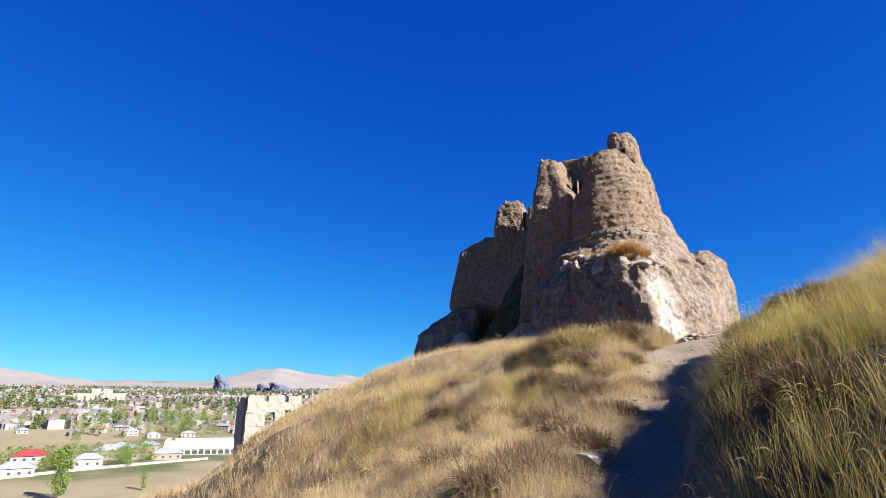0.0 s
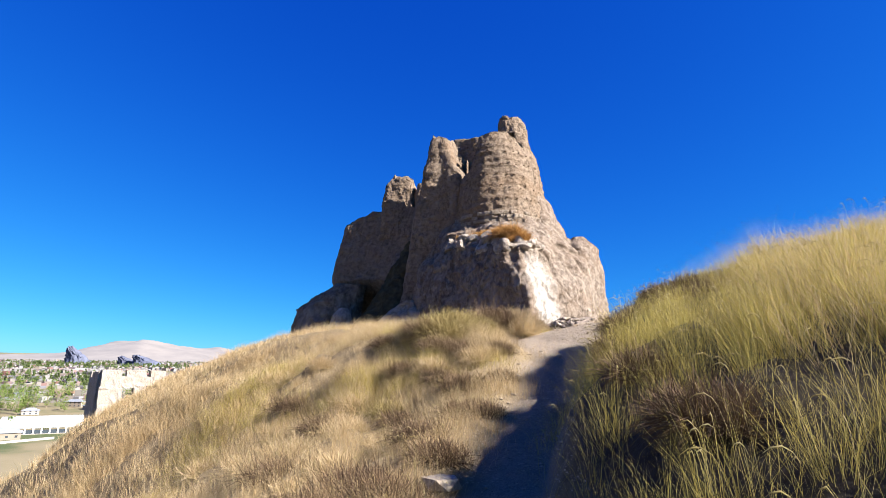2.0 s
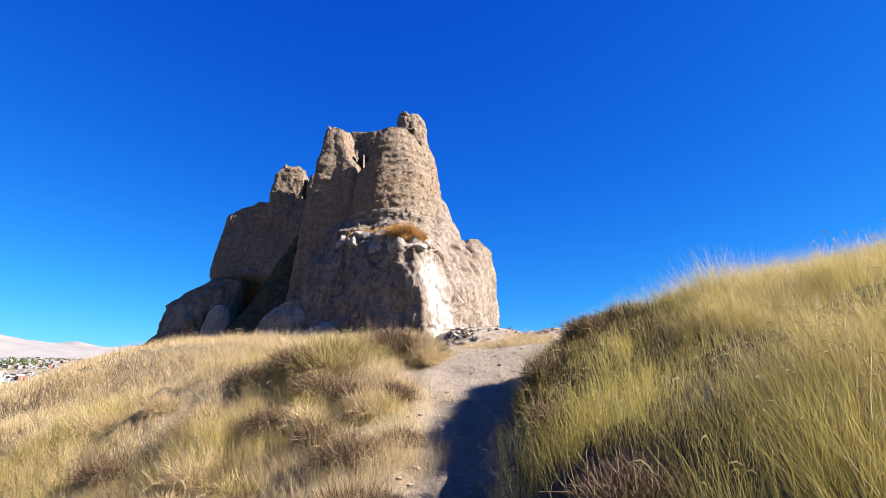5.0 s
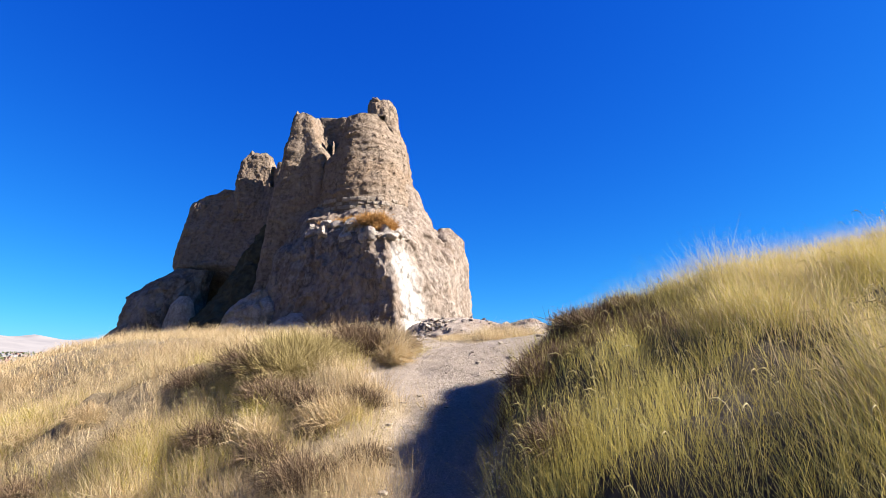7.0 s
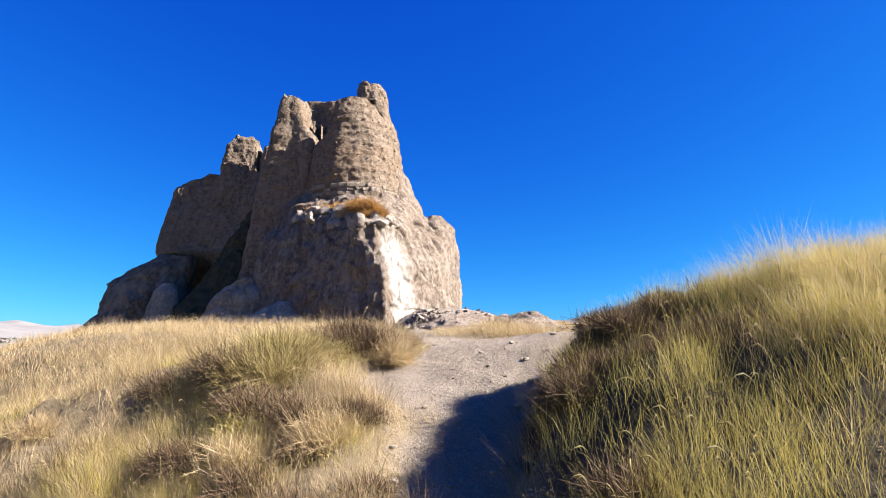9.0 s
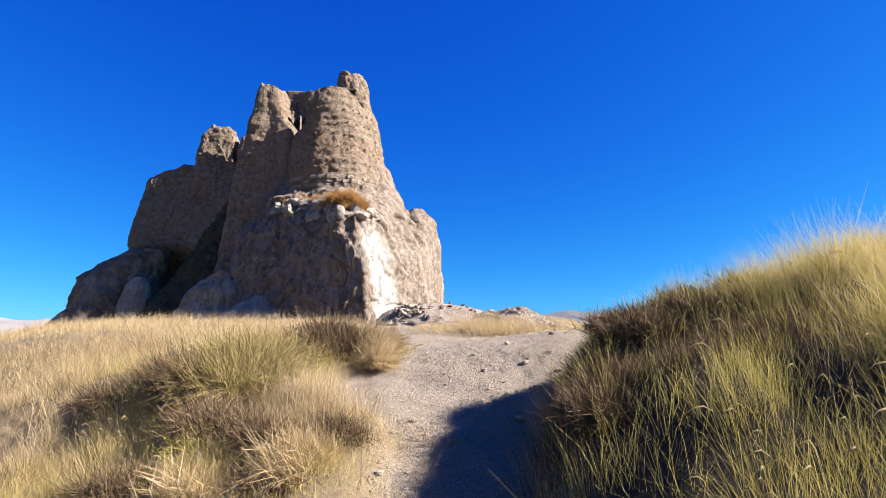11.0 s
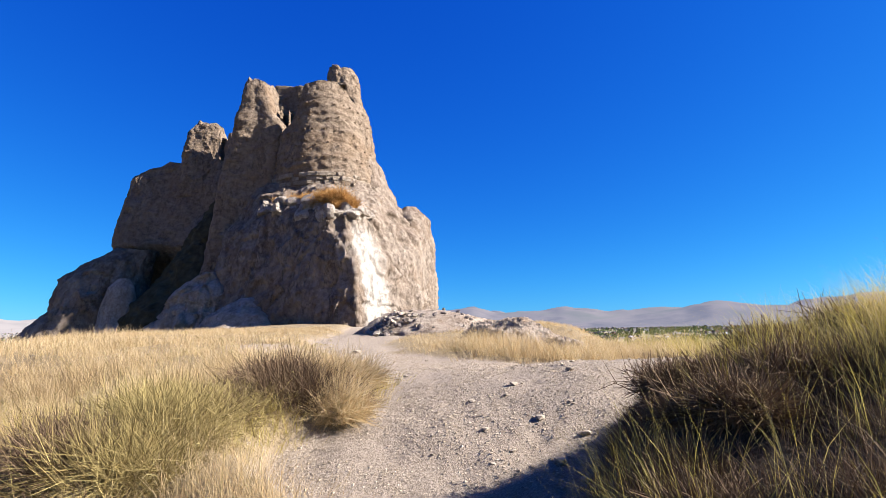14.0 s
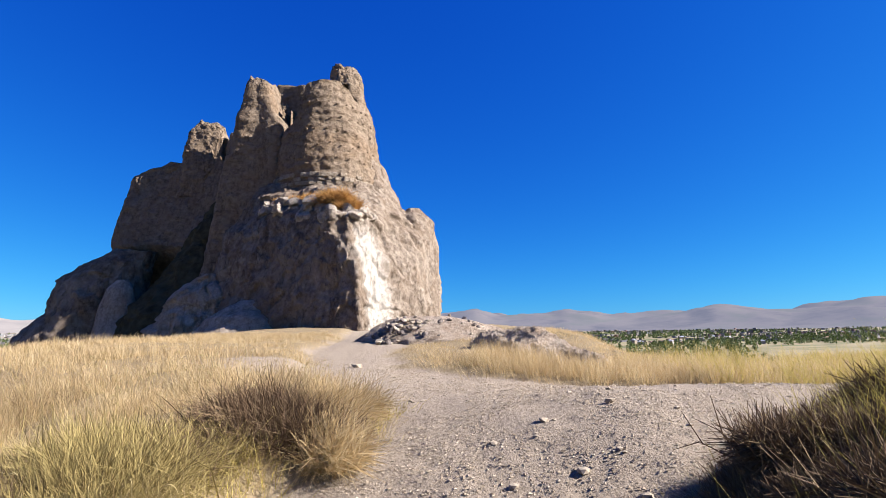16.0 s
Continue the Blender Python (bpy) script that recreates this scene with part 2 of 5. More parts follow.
def ground_z(x, y, rough=True):
    x, y = np.asarray(x, float), np.asarray(y, float)
    z = trail_z(y)
    z = z + 0.15 * np.clip(x + 0.3, -0.5, 1.5) * smooth(2, 3.2, y) * (1 - smooth(4, 6, y))
    z = z - np.minimum(0.06 * np.maximum(0, y - 4.6), 0.32) * smooth(0.3, 2.2, x) * (1 - smooth(13, 16, y))
    dl = np.maximum(0, hill_edge(y) - x)
    dr = np.maximum(0, x - trail_right(y))
    fall = np.interp(y, [-30, -8, -1.8, 0, 1.4, 2.5, 3.3, 4.3, 5.5, 8.4, 14], [0.5, 0.45, 0.4, 0.34, 0.22, 0.19, 0.2, 0.2, 0.13, 0.075, 0.05])
    fall = fall * (1 - smooth(4, 6.5, y) * (1 - smooth(3.5, 9, dl)))
    lip = 0.15 + 0.13 * smooth(0.8, 2.2, y) * (1 - smooth(4.2, 5.5, y))
    z = z + lip * (1 - np.exp(-dl / 0.18)) - fall * np.minimum(dl, 25) * (0.75 + 0.12 * smooth(1.2, 3.5, dl) + 0.25 * smooth(2, 6, dl) + 0.45 * smooth(6, 10, dl))
    taper = 1 - smooth(1.95, 2.95, y - 0.12 * (x - 0.7))
    step = np.interp(y, [-1.5, 0, 1.5], [0.34, 0.3, 0.5])
    slope = np.interp(y, [-1.5, 0, 1.5], [0.82, 0.7, 0.41])
    run = np.interp(y, [-1.5, 0], [1.35, 1.9])
    z = z + taper * (step * (1 - np.exp(-dr / 0.17)) + slope * run * (1 - np.exp(-dr / run))) + (1 - taper) * 0.08 * (1 - np.exp(-dr / 0.6))
    right = np.interp(y, [-20, 0, 8, 9.5, 11, 16, 40], [40, 16, 12, 6, 4.0, 3.4, 3])
    left = np.interp(y, [-20, 0, 7, 14, 25, 60], [-16, -12.5, -11.5, -13, -21, -38])
    out = np.maximum(np.maximum(0, x - right), np.maximum(0, left - x))
    out = np.maximum(out, np.maximum(0, y - 56))
    z = z - 0.75 * out * smooth(0, 2.5, out)
    z = z - 0.16 * smooth(10, 15, y) * smooth(1.5, 3.5, -x)
    if rough:
        off = np.minimum(1, 0.25 + 0.75 * np.minimum(1, dl + dr))
        off = off * (1 - 0.65 * smooth(2.8, 4, y))
        z = z + off * (0.05 * fbm(x * 0.7, y * 0.7, 0, 2, 5) + 0.085 * fbm(x * 1.7, y * 1.7, 0, 2, 7) + (0.035 + 0.03 * smooth(0.1, 0.6, dl)) * fbm(x * 4, y * 4, 0, 3, 9)) + 0.012 * fbm(x * 9, y * 9, 0, 2, 4)
    r = np.hypot(x, y)
    low = PLAIN_Z + 0.035 * np.maximum(0, r - 500) + 1.2 * fbm(x * 0.004, y * 0.004, 0, 3, 2) * smooth(400, 700, r)
    spur = SPUR[2] + 2 - 0.9 * np.maximum(0, np.hypot(x - SPUR[0], y - SPUR[1]) - 9)
    return np.maximum(np.maximum(z, spur), low)


def axis_steps(mid, near, step, growth, far):
    pos, out = 0.0, [0.0]
    d = step
    while pos < far:
        if pos > near:
            d *= growth
        pos += d
        out.append(pos)
    out = np.array(out)
    return mid + np.concatenate([-out[:0:-1], out])


gx, gy = axis_steps(0.0, 5.0, 0.07, 1.07, 4600), axis_steps(0.0, 7.0, 0.075, 1.07, 4600)
GX, GY = np.meshgrid(gx, gy)
GZ = ground_z(GX, GY)
nx, ny = len(gx), len(gy)
ids = np.arange(nx * ny).reshape(ny, nx)
quads = np.stack([ids[:-1, :-1], ids[:-1, 1:], ids[1:, 1:], ids[1:, :-1]], -1).reshape(-1, 4)
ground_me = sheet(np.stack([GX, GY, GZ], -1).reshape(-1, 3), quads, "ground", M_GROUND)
edge_wob = 0.18 * fbm(GX * 1.7, GY * 1.7, 0, 3, 3)
on_trail = smooth(-0.12, 0.15, np.minimum(GX - trail_left(GY), trail_right(GY) - GX) + edge_wob)
a = ground_me.attributes.new("trail", "FLOAT", "POINT")
a.data.foreach_set("value", on_trail.ravel().astype(np.float32))
# where the bank takes this darkened soil colour
a = ground_me.attributes.new("shaded_soil", "FLOAT", "POINT")
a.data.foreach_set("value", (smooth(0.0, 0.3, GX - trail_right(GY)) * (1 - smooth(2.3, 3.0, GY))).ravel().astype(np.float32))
a = ground_me.attributes.new("plain", "FLOAT", "POINT")
a.data.foreach_set("value", (1 - smooth(-30, -12, GZ) + smooth(200, 400, np.hypot(GX, GY))).clip(0, 1).ravel().astype(np.float32))
tagged(new("ground", ground_me), "dry earth hillside with a trodden gravel trail", "ground", kind="structure")


# ---- fortress ----
def ring_loft(levels, n, step, amp, seed, ridge=0.0, rim=None, cap=True, strata=0.0, block=0.0, fine=0.0):
    """Closed rings of control points stacked upwards, smoothed and roughened, as vertices and quads."""
    levels = [(z, np.array(p, float)) for z, p in levels]
    rings = []
    for z, p in levels:
        k = len(p)
        s = np.arange(n) * k / n
        i, t = np.floor(s).astype(int), (s - np.floor(s))[:, None]
        p0, p1, p2, p3 = p[(i - 1) % k], p[i % k], p[(i + 1) % k], p[(i + 2) % k]
        rings.append(0.5 * (2 * p1 + (p2 - p0) * t + (2 * p0 - 5 * p1 + 4 * p2 - p3) * t**2 + (3 * p1 - p0 - 3 * p2 + p3) * t**3))
    zs = np.array([z for z, _ in levels])
    rows = max(3, int((zs[-1] - zs[0]) / step))
    zz = np.linspace(zs[0], zs[-1], rows)
    rings = np.array(rings)
    V = np.empty((rows, n, 3))
    for r, z in enumerate(zz):
        j = min(max(int(np.searchsorted(zs, z)) - 1, 0), len(zs) - 2)
        t = (z - zs[j]) / (zs[j + 1] - zs[j])
        t = t * t * (3 - 2 * t) * 0.4 + t * 0.6
        V[r, :, :2] = rings[j] * (1 - t) + rings[j + 1] * t
        V[r, :, 2] = z
    if rim is not None:
        ang = np.linspace(0, 1, n, endpoint=False)
        k = (zz - zs[0]) / (zs[-1] - zs[0])
        V[:, :, 2] += (k**2)[:, None] * rim(ang)[None]
    tang = np.roll(V, -1, 1) - np.roll(V, 1, 1)
    nrm = np.stack([tang[..., 1], -tang[..., 0]], -1)
    nrm /= np.linalg.norm(nrm, axis=-1, keepdims=True) + 1e-9
    x, y, z = V[..., 0], V[..., 1], V[..., 2]
    d = amp * fbm(x * 0.45, y * 0.45, z * 0.4, 6, seed, 0.55)
    if ridge:
        d = d + ridge * (0.5 - np.abs(fbm(x * 0.8, y * 0.8, z * 0.35, 4, seed + 50)))
    if block:
        for size, k in ((2.3, 1.0), (0.9, 0.5)):
            wx, wy, wz = (0.5 * fbm(x / size, y / size, z / size, 2, seed + o) for o in (70, 71, 72))
            d = d + block * k * hash3(np.floor(x / size + wx), np.floor(y / size + wy), np.floor(0.7 * z / size + wz), seed + 5)
    if fine:
        d = d + fine * fbm(x * 3.5, y * 3.5, z * 5, 4, seed + 31)
    if strata:
        d = d + strata * np.sin(z * 9 + 2 * fbm(x * 0.5, y * 0.5, z * 0.5, 2, seed)) * (0.4 + 0.6 * vnoise(x, y, z, seed + 3))
    V[..., :2] += nrm * d[..., None]
    V[..., 2] += 0.5 * amp * fbm(x * 0.7, y * 0.7, z * 0.7, 4, seed + 9) * smooth(zs[0], zs[0] + 1, z)
    ids = np.arange(rows * n).reshape(rows, n)
    nxt = np.roll(ids, -1, 1)
    F = np.stack([ids[:-1], nxt[:-1], nxt[1:], ids[1:]], -1).reshape(-1, 4)
    verts = V.reshape(-1, 3)
    if cap:
        top, count, faces = V[-1], len(verts), [F]
        prev = ids[-1]
        for s in (0.75, 0.5, 0.25, 0.02):
            inner = top * s + top.mean(0) * (1 - s)
            inner[:, 2] += (1 - s) * 0.25 * amp + 0.5 * amp * fbm(inner[:, 0] * 0.7, inner[:, 1] * 0.7, inner[:, 2], 4, seed + 9)
            here = count + np.arange(n)
            faces.append(np.stack([prev, np.roll(prev, -1), np.roll(here, -1), here], -1))
            verts = np.vstack([verts, inner])
            prev, count = here, count + n
        F = np.vstack(faces)
    return verts, F


def oval(cx, cy, rx, ry, k=8, start=0.0):
    return [(cx + rx * math.cos(start + 2 * math.pi * i / k), cy + ry * math.sin(start + 2 * math.pi * i / k)) for i in range(k)]


fortress = tagged(new("fortress"), "ruined mud-brick fortress tower on a pale limestone crag", "fortress")


def mass(name, levels, material, label="", n=140, step=0.16, amp=0.5, seed=1, parent=fortress, **kw):
    v, f = ring_loft(levels, n, step, amp, seed, **kw)
    return mesh_part(name, sheet(v, f, name, material), parent, label)


# crag under the tower: front-left corner, front, nose, lit flank, back
CRAG = mass("crag", [
    (-3.0, [(-15.4, 34), (-10.4, 31.6), (-5.0, 29.4), (-3.6, 30.6), (-0.1, 40), (-2, 50), (-14, 50), (-19, 42)]),
    (2.5, [(-14.4, 34.5), (-10.0, 32.2), (-5.3, 29.9), (-4.0, 31.0), (-0.4, 40), (-2, 50), (-14, 50), (-18, 42)]),
    (6.0, [(-13.9, 34.8), (-9.8, 32.6), (-5.6, 30.5), (-4.3, 31.6), (-0.9, 40), (-2, 49), (-14, 49), (-17.5, 42)]),
    (8.8, [(-13.4, 35.2), (-9.8, 33.2), (-6.4, 31.4), (-4.9, 32.8), (-1.2, 40.5), (-2.5, 48), (-14, 48.5), (-17, 42)]),
    (10.4, [(-13.0, 36.2), (-10, 34.6), (-7.0, 33.2), (-5.2, 34.6), (-2.2, 41), (-3, 47.5), (-14, 48), (-16.5, 42)]),
    (11.6, [(-12.9, 37), (-10, 36), (-7.6, 35.6), (-5.5, 36.4), (-3.0, 41), (-4, 46), (-13.5, 47), (-16, 42)]),
    (13.0, [(-12.6, 38.5), (-10, 37.4), (-7.6, 37.2), (-5.7, 38), (-4.4, 41.5), (-5, 46), (-13, 46), (-15, 42)]),
], M_ROCK, "pale weathered limestone crag", n=680, step=0.1, amp=0.3, seed=3, ridge=0.2, block=0.15, fine=0.05)
co = np.empty(len(CRAG.data.vertices) * 3, np.float32)
CRAG.data.vertices.foreach_get("co", co)
co = co.reshape(-1, 3).astype(float)
along = (co[:, 0] + 4.3) * 0.35 + (co[:, 1] - 31.6) * 0.94 + 0.35 * fbm(co[:, 0], co[:, 1], co[:, 2] * 0.5, 4, 91)
scar = smooth(-1.2, -0.5, along) * (1 - smooth(0.9, 2.2, along)) * (co[:, 0] > -5.4) * (1 - smooth(7.2, 9.2, co[:, 2])) + 0.07 * smooth(0.0, 1.0, along) * (co[:, 0] > -5.0) * (1 - smooth(7.5, 9.5, co[:, 2]))
CRAG.data.attributes.new("scar", "FLOAT", "POINT").data.foreach_set("value", np.clip(scar, 0, 1).astype(np.float32))
mass("shoulder_rock", [
    (-2.0, oval(-2.4, 43, 2.6, 4)), (4, oval(-2.4, 43, 2.2, 4)), (8.5, oval(-2.35, 42.6, 1.95, 3.4)),
    (10.8, oval(-2.35, 42.5, 1.6, 2.6)), (11.9, oval(-2.4, 42.5, 0.8, 1.4)),
], M_ROCK, "rounded limestone shoulder", n=130, step=0.1, amp=0.2, seed=8, ridge=0.1, block=0.08)
mass("flank", [
    (8.0, oval(-5.4, 41.5, 2.9, 3)), (12.0, oval(-5.5, 41.5, 2.1, 2.6)), (15.0, oval(-5.9, 41.5, 1.3, 2.2)), (17.0, oval(-6.3, 41.6, 0.6, 1.2)),
], M_ROCK, "eroded sloping buttress", n=130, step=0.1, amp=0.22, seed=12, ridge=0.1, block=0.08)


def stump_rim(a):
    return 0.26 * vnoise(a * 9, 3, 0, 6) + 0.12 * vnoise(a * 24, 3, 0, 7)


# angle runs from east through north and west: the front is at three quarters
def tower_rim(a):
    front = 0.85 * smooth(0.68, 0.73, a) * (1 - smooth(0.84, 0.92, a))
    gap = -2.5 * smooth(0.52, 0.57, a) * (1 - smooth(0.64, 0.72, a))
    bits = 0.22 * vnoise(a * 18, 0, 0, 4) + 0.14 * vnoise(a * 40, 0, 0, 5)
    return front + gap + bits


TOWER = mass("round_tower", [
    (9.5, oval(-9.0, 41.0, 4.5, 4.5, 16)), (13.0, oval(-9.0, 41.0, 4.2, 4.2, 16)), (16.5, oval(-9.1, 41.0, 3.9, 3.9, 16)),
    (18.6, oval(-9.2, 41.1, 3.65, 3.7, 16)), (20.0, oval(-9.3, 41.2, 3.4, 3.5, 16)),
], M_MUD, "round mud-brick tower with an eroded broken rim", n=300, step=0.08, amp=0.15, seed=21, rim=tower_rim, cap=False, strata=0.05, block=0.05, fine=0.03)
mass("inner_wall", [
    (12.0, oval(-9.3, 41.2, 2.6, 2.8, 16)), (20.0, oval(-9.3, 41.2, 2.7, 2.9, 16)),
], M_MUD, "", n=160, step=0.16, amp=0.1, seed=22, rim=tower_rim, cap=False)
TURRET = mass("turret", [
    (15.0, oval(-6.6, 41.6, 1.2, 1.4)), (19.0, oval(-6.95, 41.8, 1.2, 1.4)), (21.5, oval(-7.6, 42.0, 1.3, 1.3)), (23.2, oval(-7.85, 42.2, 1.2, 1.15)), (23.9, oval(-8.0, 42.3, 1.05, 0.95)), (24.3, oval(-8.15, 42.3, 0.8, 0.7)),
], M_MUD, "worn turret stump", n=130, step=0.08, amp=0.2, seed=25, block=0.1, rim=stump_rim)
# a small window through the turret's face
for v in TURRET.data.vertices:
    if abs(v.co.x + 7.75 - 0.05 * (v.co.z - 21.7)) < 0.17 and abs(v.co.z - 21.75) < 0.33 and v.co.y < 41.8:
        v.co.y += 0.7


def slab(x0, x1, y0, y1):
    return [(x0, y0), ((x0 + x1) / 2, y0 - 0.1), (x1, y0), (x1 + 0.08, (y0 + y1) / 2), (x1, y1), ((x0 + x1) / 2, y1 + 0.1), (x0, y1), (x0 - 0.08, (y0 + y1) / 2)]


mass("pinnacle", [
    (3.0, slab(-18.0, -12, 38.6, 44)), (10.5, slab(-16.95, -12.2, 38.9, 43.6)), (14.6, slab(-16.5, -12.3, 39.0, 43.2)), (18.4, slab(-15.75, -12.3, 39.2, 42.8)),
    (19.6, slab(-15.5, -13.1, 39.4, 42.5)), (21.4, slab(-15.15, -13.55, 39.6, 42.2)), (22.2, slab(-14.95, -13.8, 39.8, 42.0)),
], M_MUD, "tall eroded wall stump beside the tower", n=190, step=0.09, amp=0.17, seed=28, strata=0.02, block=0.06, rim=stump_rim)
mass("back_wall", [
    (12.0, slab(-14.2, -7.6, 43.2, 44.6)), (19.0, slab(-14.1, -7.8, 43.3, 44.5)), (23.3, slab(-14.0, -8.0, 43.4, 44.4)),
], M_MUD, "ragged rear wall of the tower", n=170, step=0.1, amp=0.15, seed=29, block=0.06, rim=lambda a: 0.3 * vnoise(a * 12, 1, 0, 9))
mass("rubble_fill", [
    (11.0, oval(-9.3, 41.2, 3.0, 3.1)), (16.6, oval(-9.3, 41.2, 3.0, 3.1)), (17.2, oval(-9.3, 41.4, 2.4, 2.5)), (17.7, oval(-9.3, 41.8, 1.2, 1.4)),
], M_MUD, "rubble filling the broken tower", n=110, step=0.2, amp=0.2, seed=23)


def wall_rim(a):
    return 0.4 * vnoise(a * 50, 0, 0, 8)


mass("curtain_wall", [
    (-2.0, [(-28, 47.5), (-24, 48), (-14, 47.4), (-14, 50), (-24, 50.5), (-28.4, 50)]),
    (6.5, [(-27.8, 47.6), (-24, 48), (-15, 47.6), (-15, 50), (-23, 50.5), (-28, 50)]),
    (9.6, [(-28.0, 44.6), (-24, 44.2), (-15, 43.6), (-15, 47), (-23, 48), (-28, 47.5)]),
    (16.0, [(-27.0, 45.8), (-24, 45.6), (-15, 44.6), (-15, 47), (-23, 47.8), (-26.9, 47.4)]),
    (17.2, [(-24.4, 46), (-23, 45.8), (-16, 45), (-16, 47), (-22, 47.6), (-24.3, 47.2)]),
], M_MUD, "shaded mud-brick curtain wall", n=240, step=0.12, amp=0.25, seed=31, rim=wall_rim, block=0.08)
mass("gate_turret", [
    (14.0, slab(-22.8, -19.2, 45.2, 47.4)), (17.6, slab(-22.5, -19.5, 45.4, 47.2)), (19.6, slab(-22.3, -19.5, 45.5, 47.1)), (20.6, slab(-21.9, -19.8, 45.7, 46.9)), (21.1, slab(-21.5, -20.4, 45.9, 46.7)),
], M_MUD, "sunlit stump of a small turret", n=150, step=0.07, amp=0.26, seed=34, block=0.12, rim=stump_rim)
mass("wall_stub", [
    (14.0, oval(-18.7, 46.2, 1.0, 1.0)), (18.6, oval(-18.6, 46.2, 0.75, 0.8)), (20.0, oval(-18.5, 46.2, 0.5, 0.5)),
], M_MUD, "", n=60, step=0.12, amp=0.2, seed=36, block=0.08)
mass("low_crag", [
    (-5.0, oval(-28.5, 42, 8.5, 4.5)), (2.0, oval(-28.0, 42.2, 4.6, 3.6)), (4.0, oval(-27.0, 42.4, 3.5, 3.2)), (6.2, oval(-26.8, 42.6, 3.2, 2.8)), (7.6, oval(-26.0, 43, 2.5, 2.4)), (8.9, oval(-25.0, 43.5, 1.5, 1.6)),
], M_ROCK, "low shaded limestone spur", n=200, amp=0.3, seed=41, ridge=0.2, block=0.16)
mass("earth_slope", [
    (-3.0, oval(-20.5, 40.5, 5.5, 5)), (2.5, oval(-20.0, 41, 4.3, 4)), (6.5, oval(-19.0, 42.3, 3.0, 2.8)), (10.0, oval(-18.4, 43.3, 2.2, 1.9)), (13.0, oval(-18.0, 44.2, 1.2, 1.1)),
], M_SHADED_SCRUB, "scrub-covered earth slope, darkened for the shade of the recess", n=160, step=0.12, amp=0.35, seed=43, ridge=0.2, fine=0.1)
mass("rubble_mound", [
    (-3.0, oval(-17, 36, 3.8, 3.0)), (2.2, oval(-16.6, 36, 2.8, 2.2)), (4.6, oval(-16.0, 36.2, 1.8, 1.6)), (6.2, oval(-15.4, 36.6, 0.8, 0.8)),
], M_PALE, "heap of fallen rubble", n=140, step=0.1, amp=0.3, seed=44, ridge=0.3, block=0.25)
mass("fallen_slab", [
    (-2.0, oval(-12.6, 32.2, 4.0, 2.4)), (1.6, oval(-12.4, 32.4, 3.0, 1.8)), (2.9, oval(-12.2, 32.7, 2.1, 1.3)), (3.6, oval(-12.1, 33.0, 1.2, 0.8)), (4.1, oval(-12.0, 33.2, 0.5, 0.4)),
], M_PALE, "bare sloping limestone slab", n=140, step=0.08, amp=0.14, seed=47, ridge=0.15)
mass("recess_boulder", [
    (1.0, oval(-23.8, 39.8, 1.9, 1.6)), (4.0, oval(-23.9, 39.8, 1.35, 1.1)), (5.5, oval(-23.9, 39.8, 1.0, 0.8)), (6.2, oval(-23.8, 39.8, 0.45, 0.4)),
], M_PALE, "grey boulder lying in the recess", n=60, step=0.1, amp=0.1, seed=49)


# ---- beam stubs and stone courses on the tower ----
from mathutils.bvhtree import BVHTree


def surface_of(ob):
    me = ob.data
    return BVHTree.FromPolygons([v.co.copy() for v in me.vertices], [tuple(p.vertices) for p in me.polygons])


tower_skin = surface_of(TOWER)
M_BEAM = plain("weathered_timber", (0.122, 0.0864, 0.0576), 0.9, 0.1, 0.35, 6)
M_BLOCK = make_rock("cut_stone", (0.173, 0.13, 0.0972), (0.245, 0.198, 0.151), (0.31, 0.259, 0.205), 2.5, 0.3)


def on_tower(angle, z):
    """Point and outward direction of the tower's face at an angle (turns) and a height."""
    out = Vector((math.cos(2 * math.pi * angle), math.sin(2 * math.pi * angle), 0))
    start = Vector((-9.1, 41.0, z)) + out * 9
    hit = tower_skin.ray_cast(start, -out)
    return (hit[0], out) if hit[0] is not None else (None, out)


def block_mesh(name, w, d, h, material, bevel=0.15, seed=1):
    """A worn block: a box with chamfered, slightly uneven corners."""
    rnd = random.Random(seed)
    bm = bmesh.new()
    bmesh.ops.create_cube(bm, size=1.0)
    bmesh.ops.scale(bm, vec=(w, d, h), verts=bm.verts)
    bmesh.ops.bevel(bm, geom=list(bm.edges), offset=min(w, d, h) * bevel, segments=1, affect="EDGES")
    for v in bm.verts:
        v.co += Vector([rnd.uniform(-1, 1) * min(w, d, h) * 0.06 for _ in range(3)])
    me = bpy.data.meshes.new(name)
    bm.to_mesh(me)
    bm.free()
    me.materials.append(material)
    return me


beam_meshes = [block_mesh("beam_stub", 0.12, 0.5, 0.1, M_BEAM, 0.2, k) for k in range(3)]
stone_meshes = [block_mesh("stone", 0.42 + 0.12 * k, 0.22, 0.24 + 0.03 * k, M_BLOCK, 0.16, 20 + k) for k in range(4)]
rnd = random.Random(11)


def fix_on_tower(name, me, angle, z, sink):
    p, out = on_tower(angle, z)
    if p is None:
        return
    ob = new(name, me)
    ob.parent = fortress
    ob.matrix_basis = Matrix.Translation(p - out * sink) @ Matrix.Rotation(2 * math.pi * angle + math.pi / 2 + rnd.uniform(-0.1, 0.1), 4, "Z") @ Matrix.Rotation(rnd.uniform(-0.08, 0.08), 4, "X")


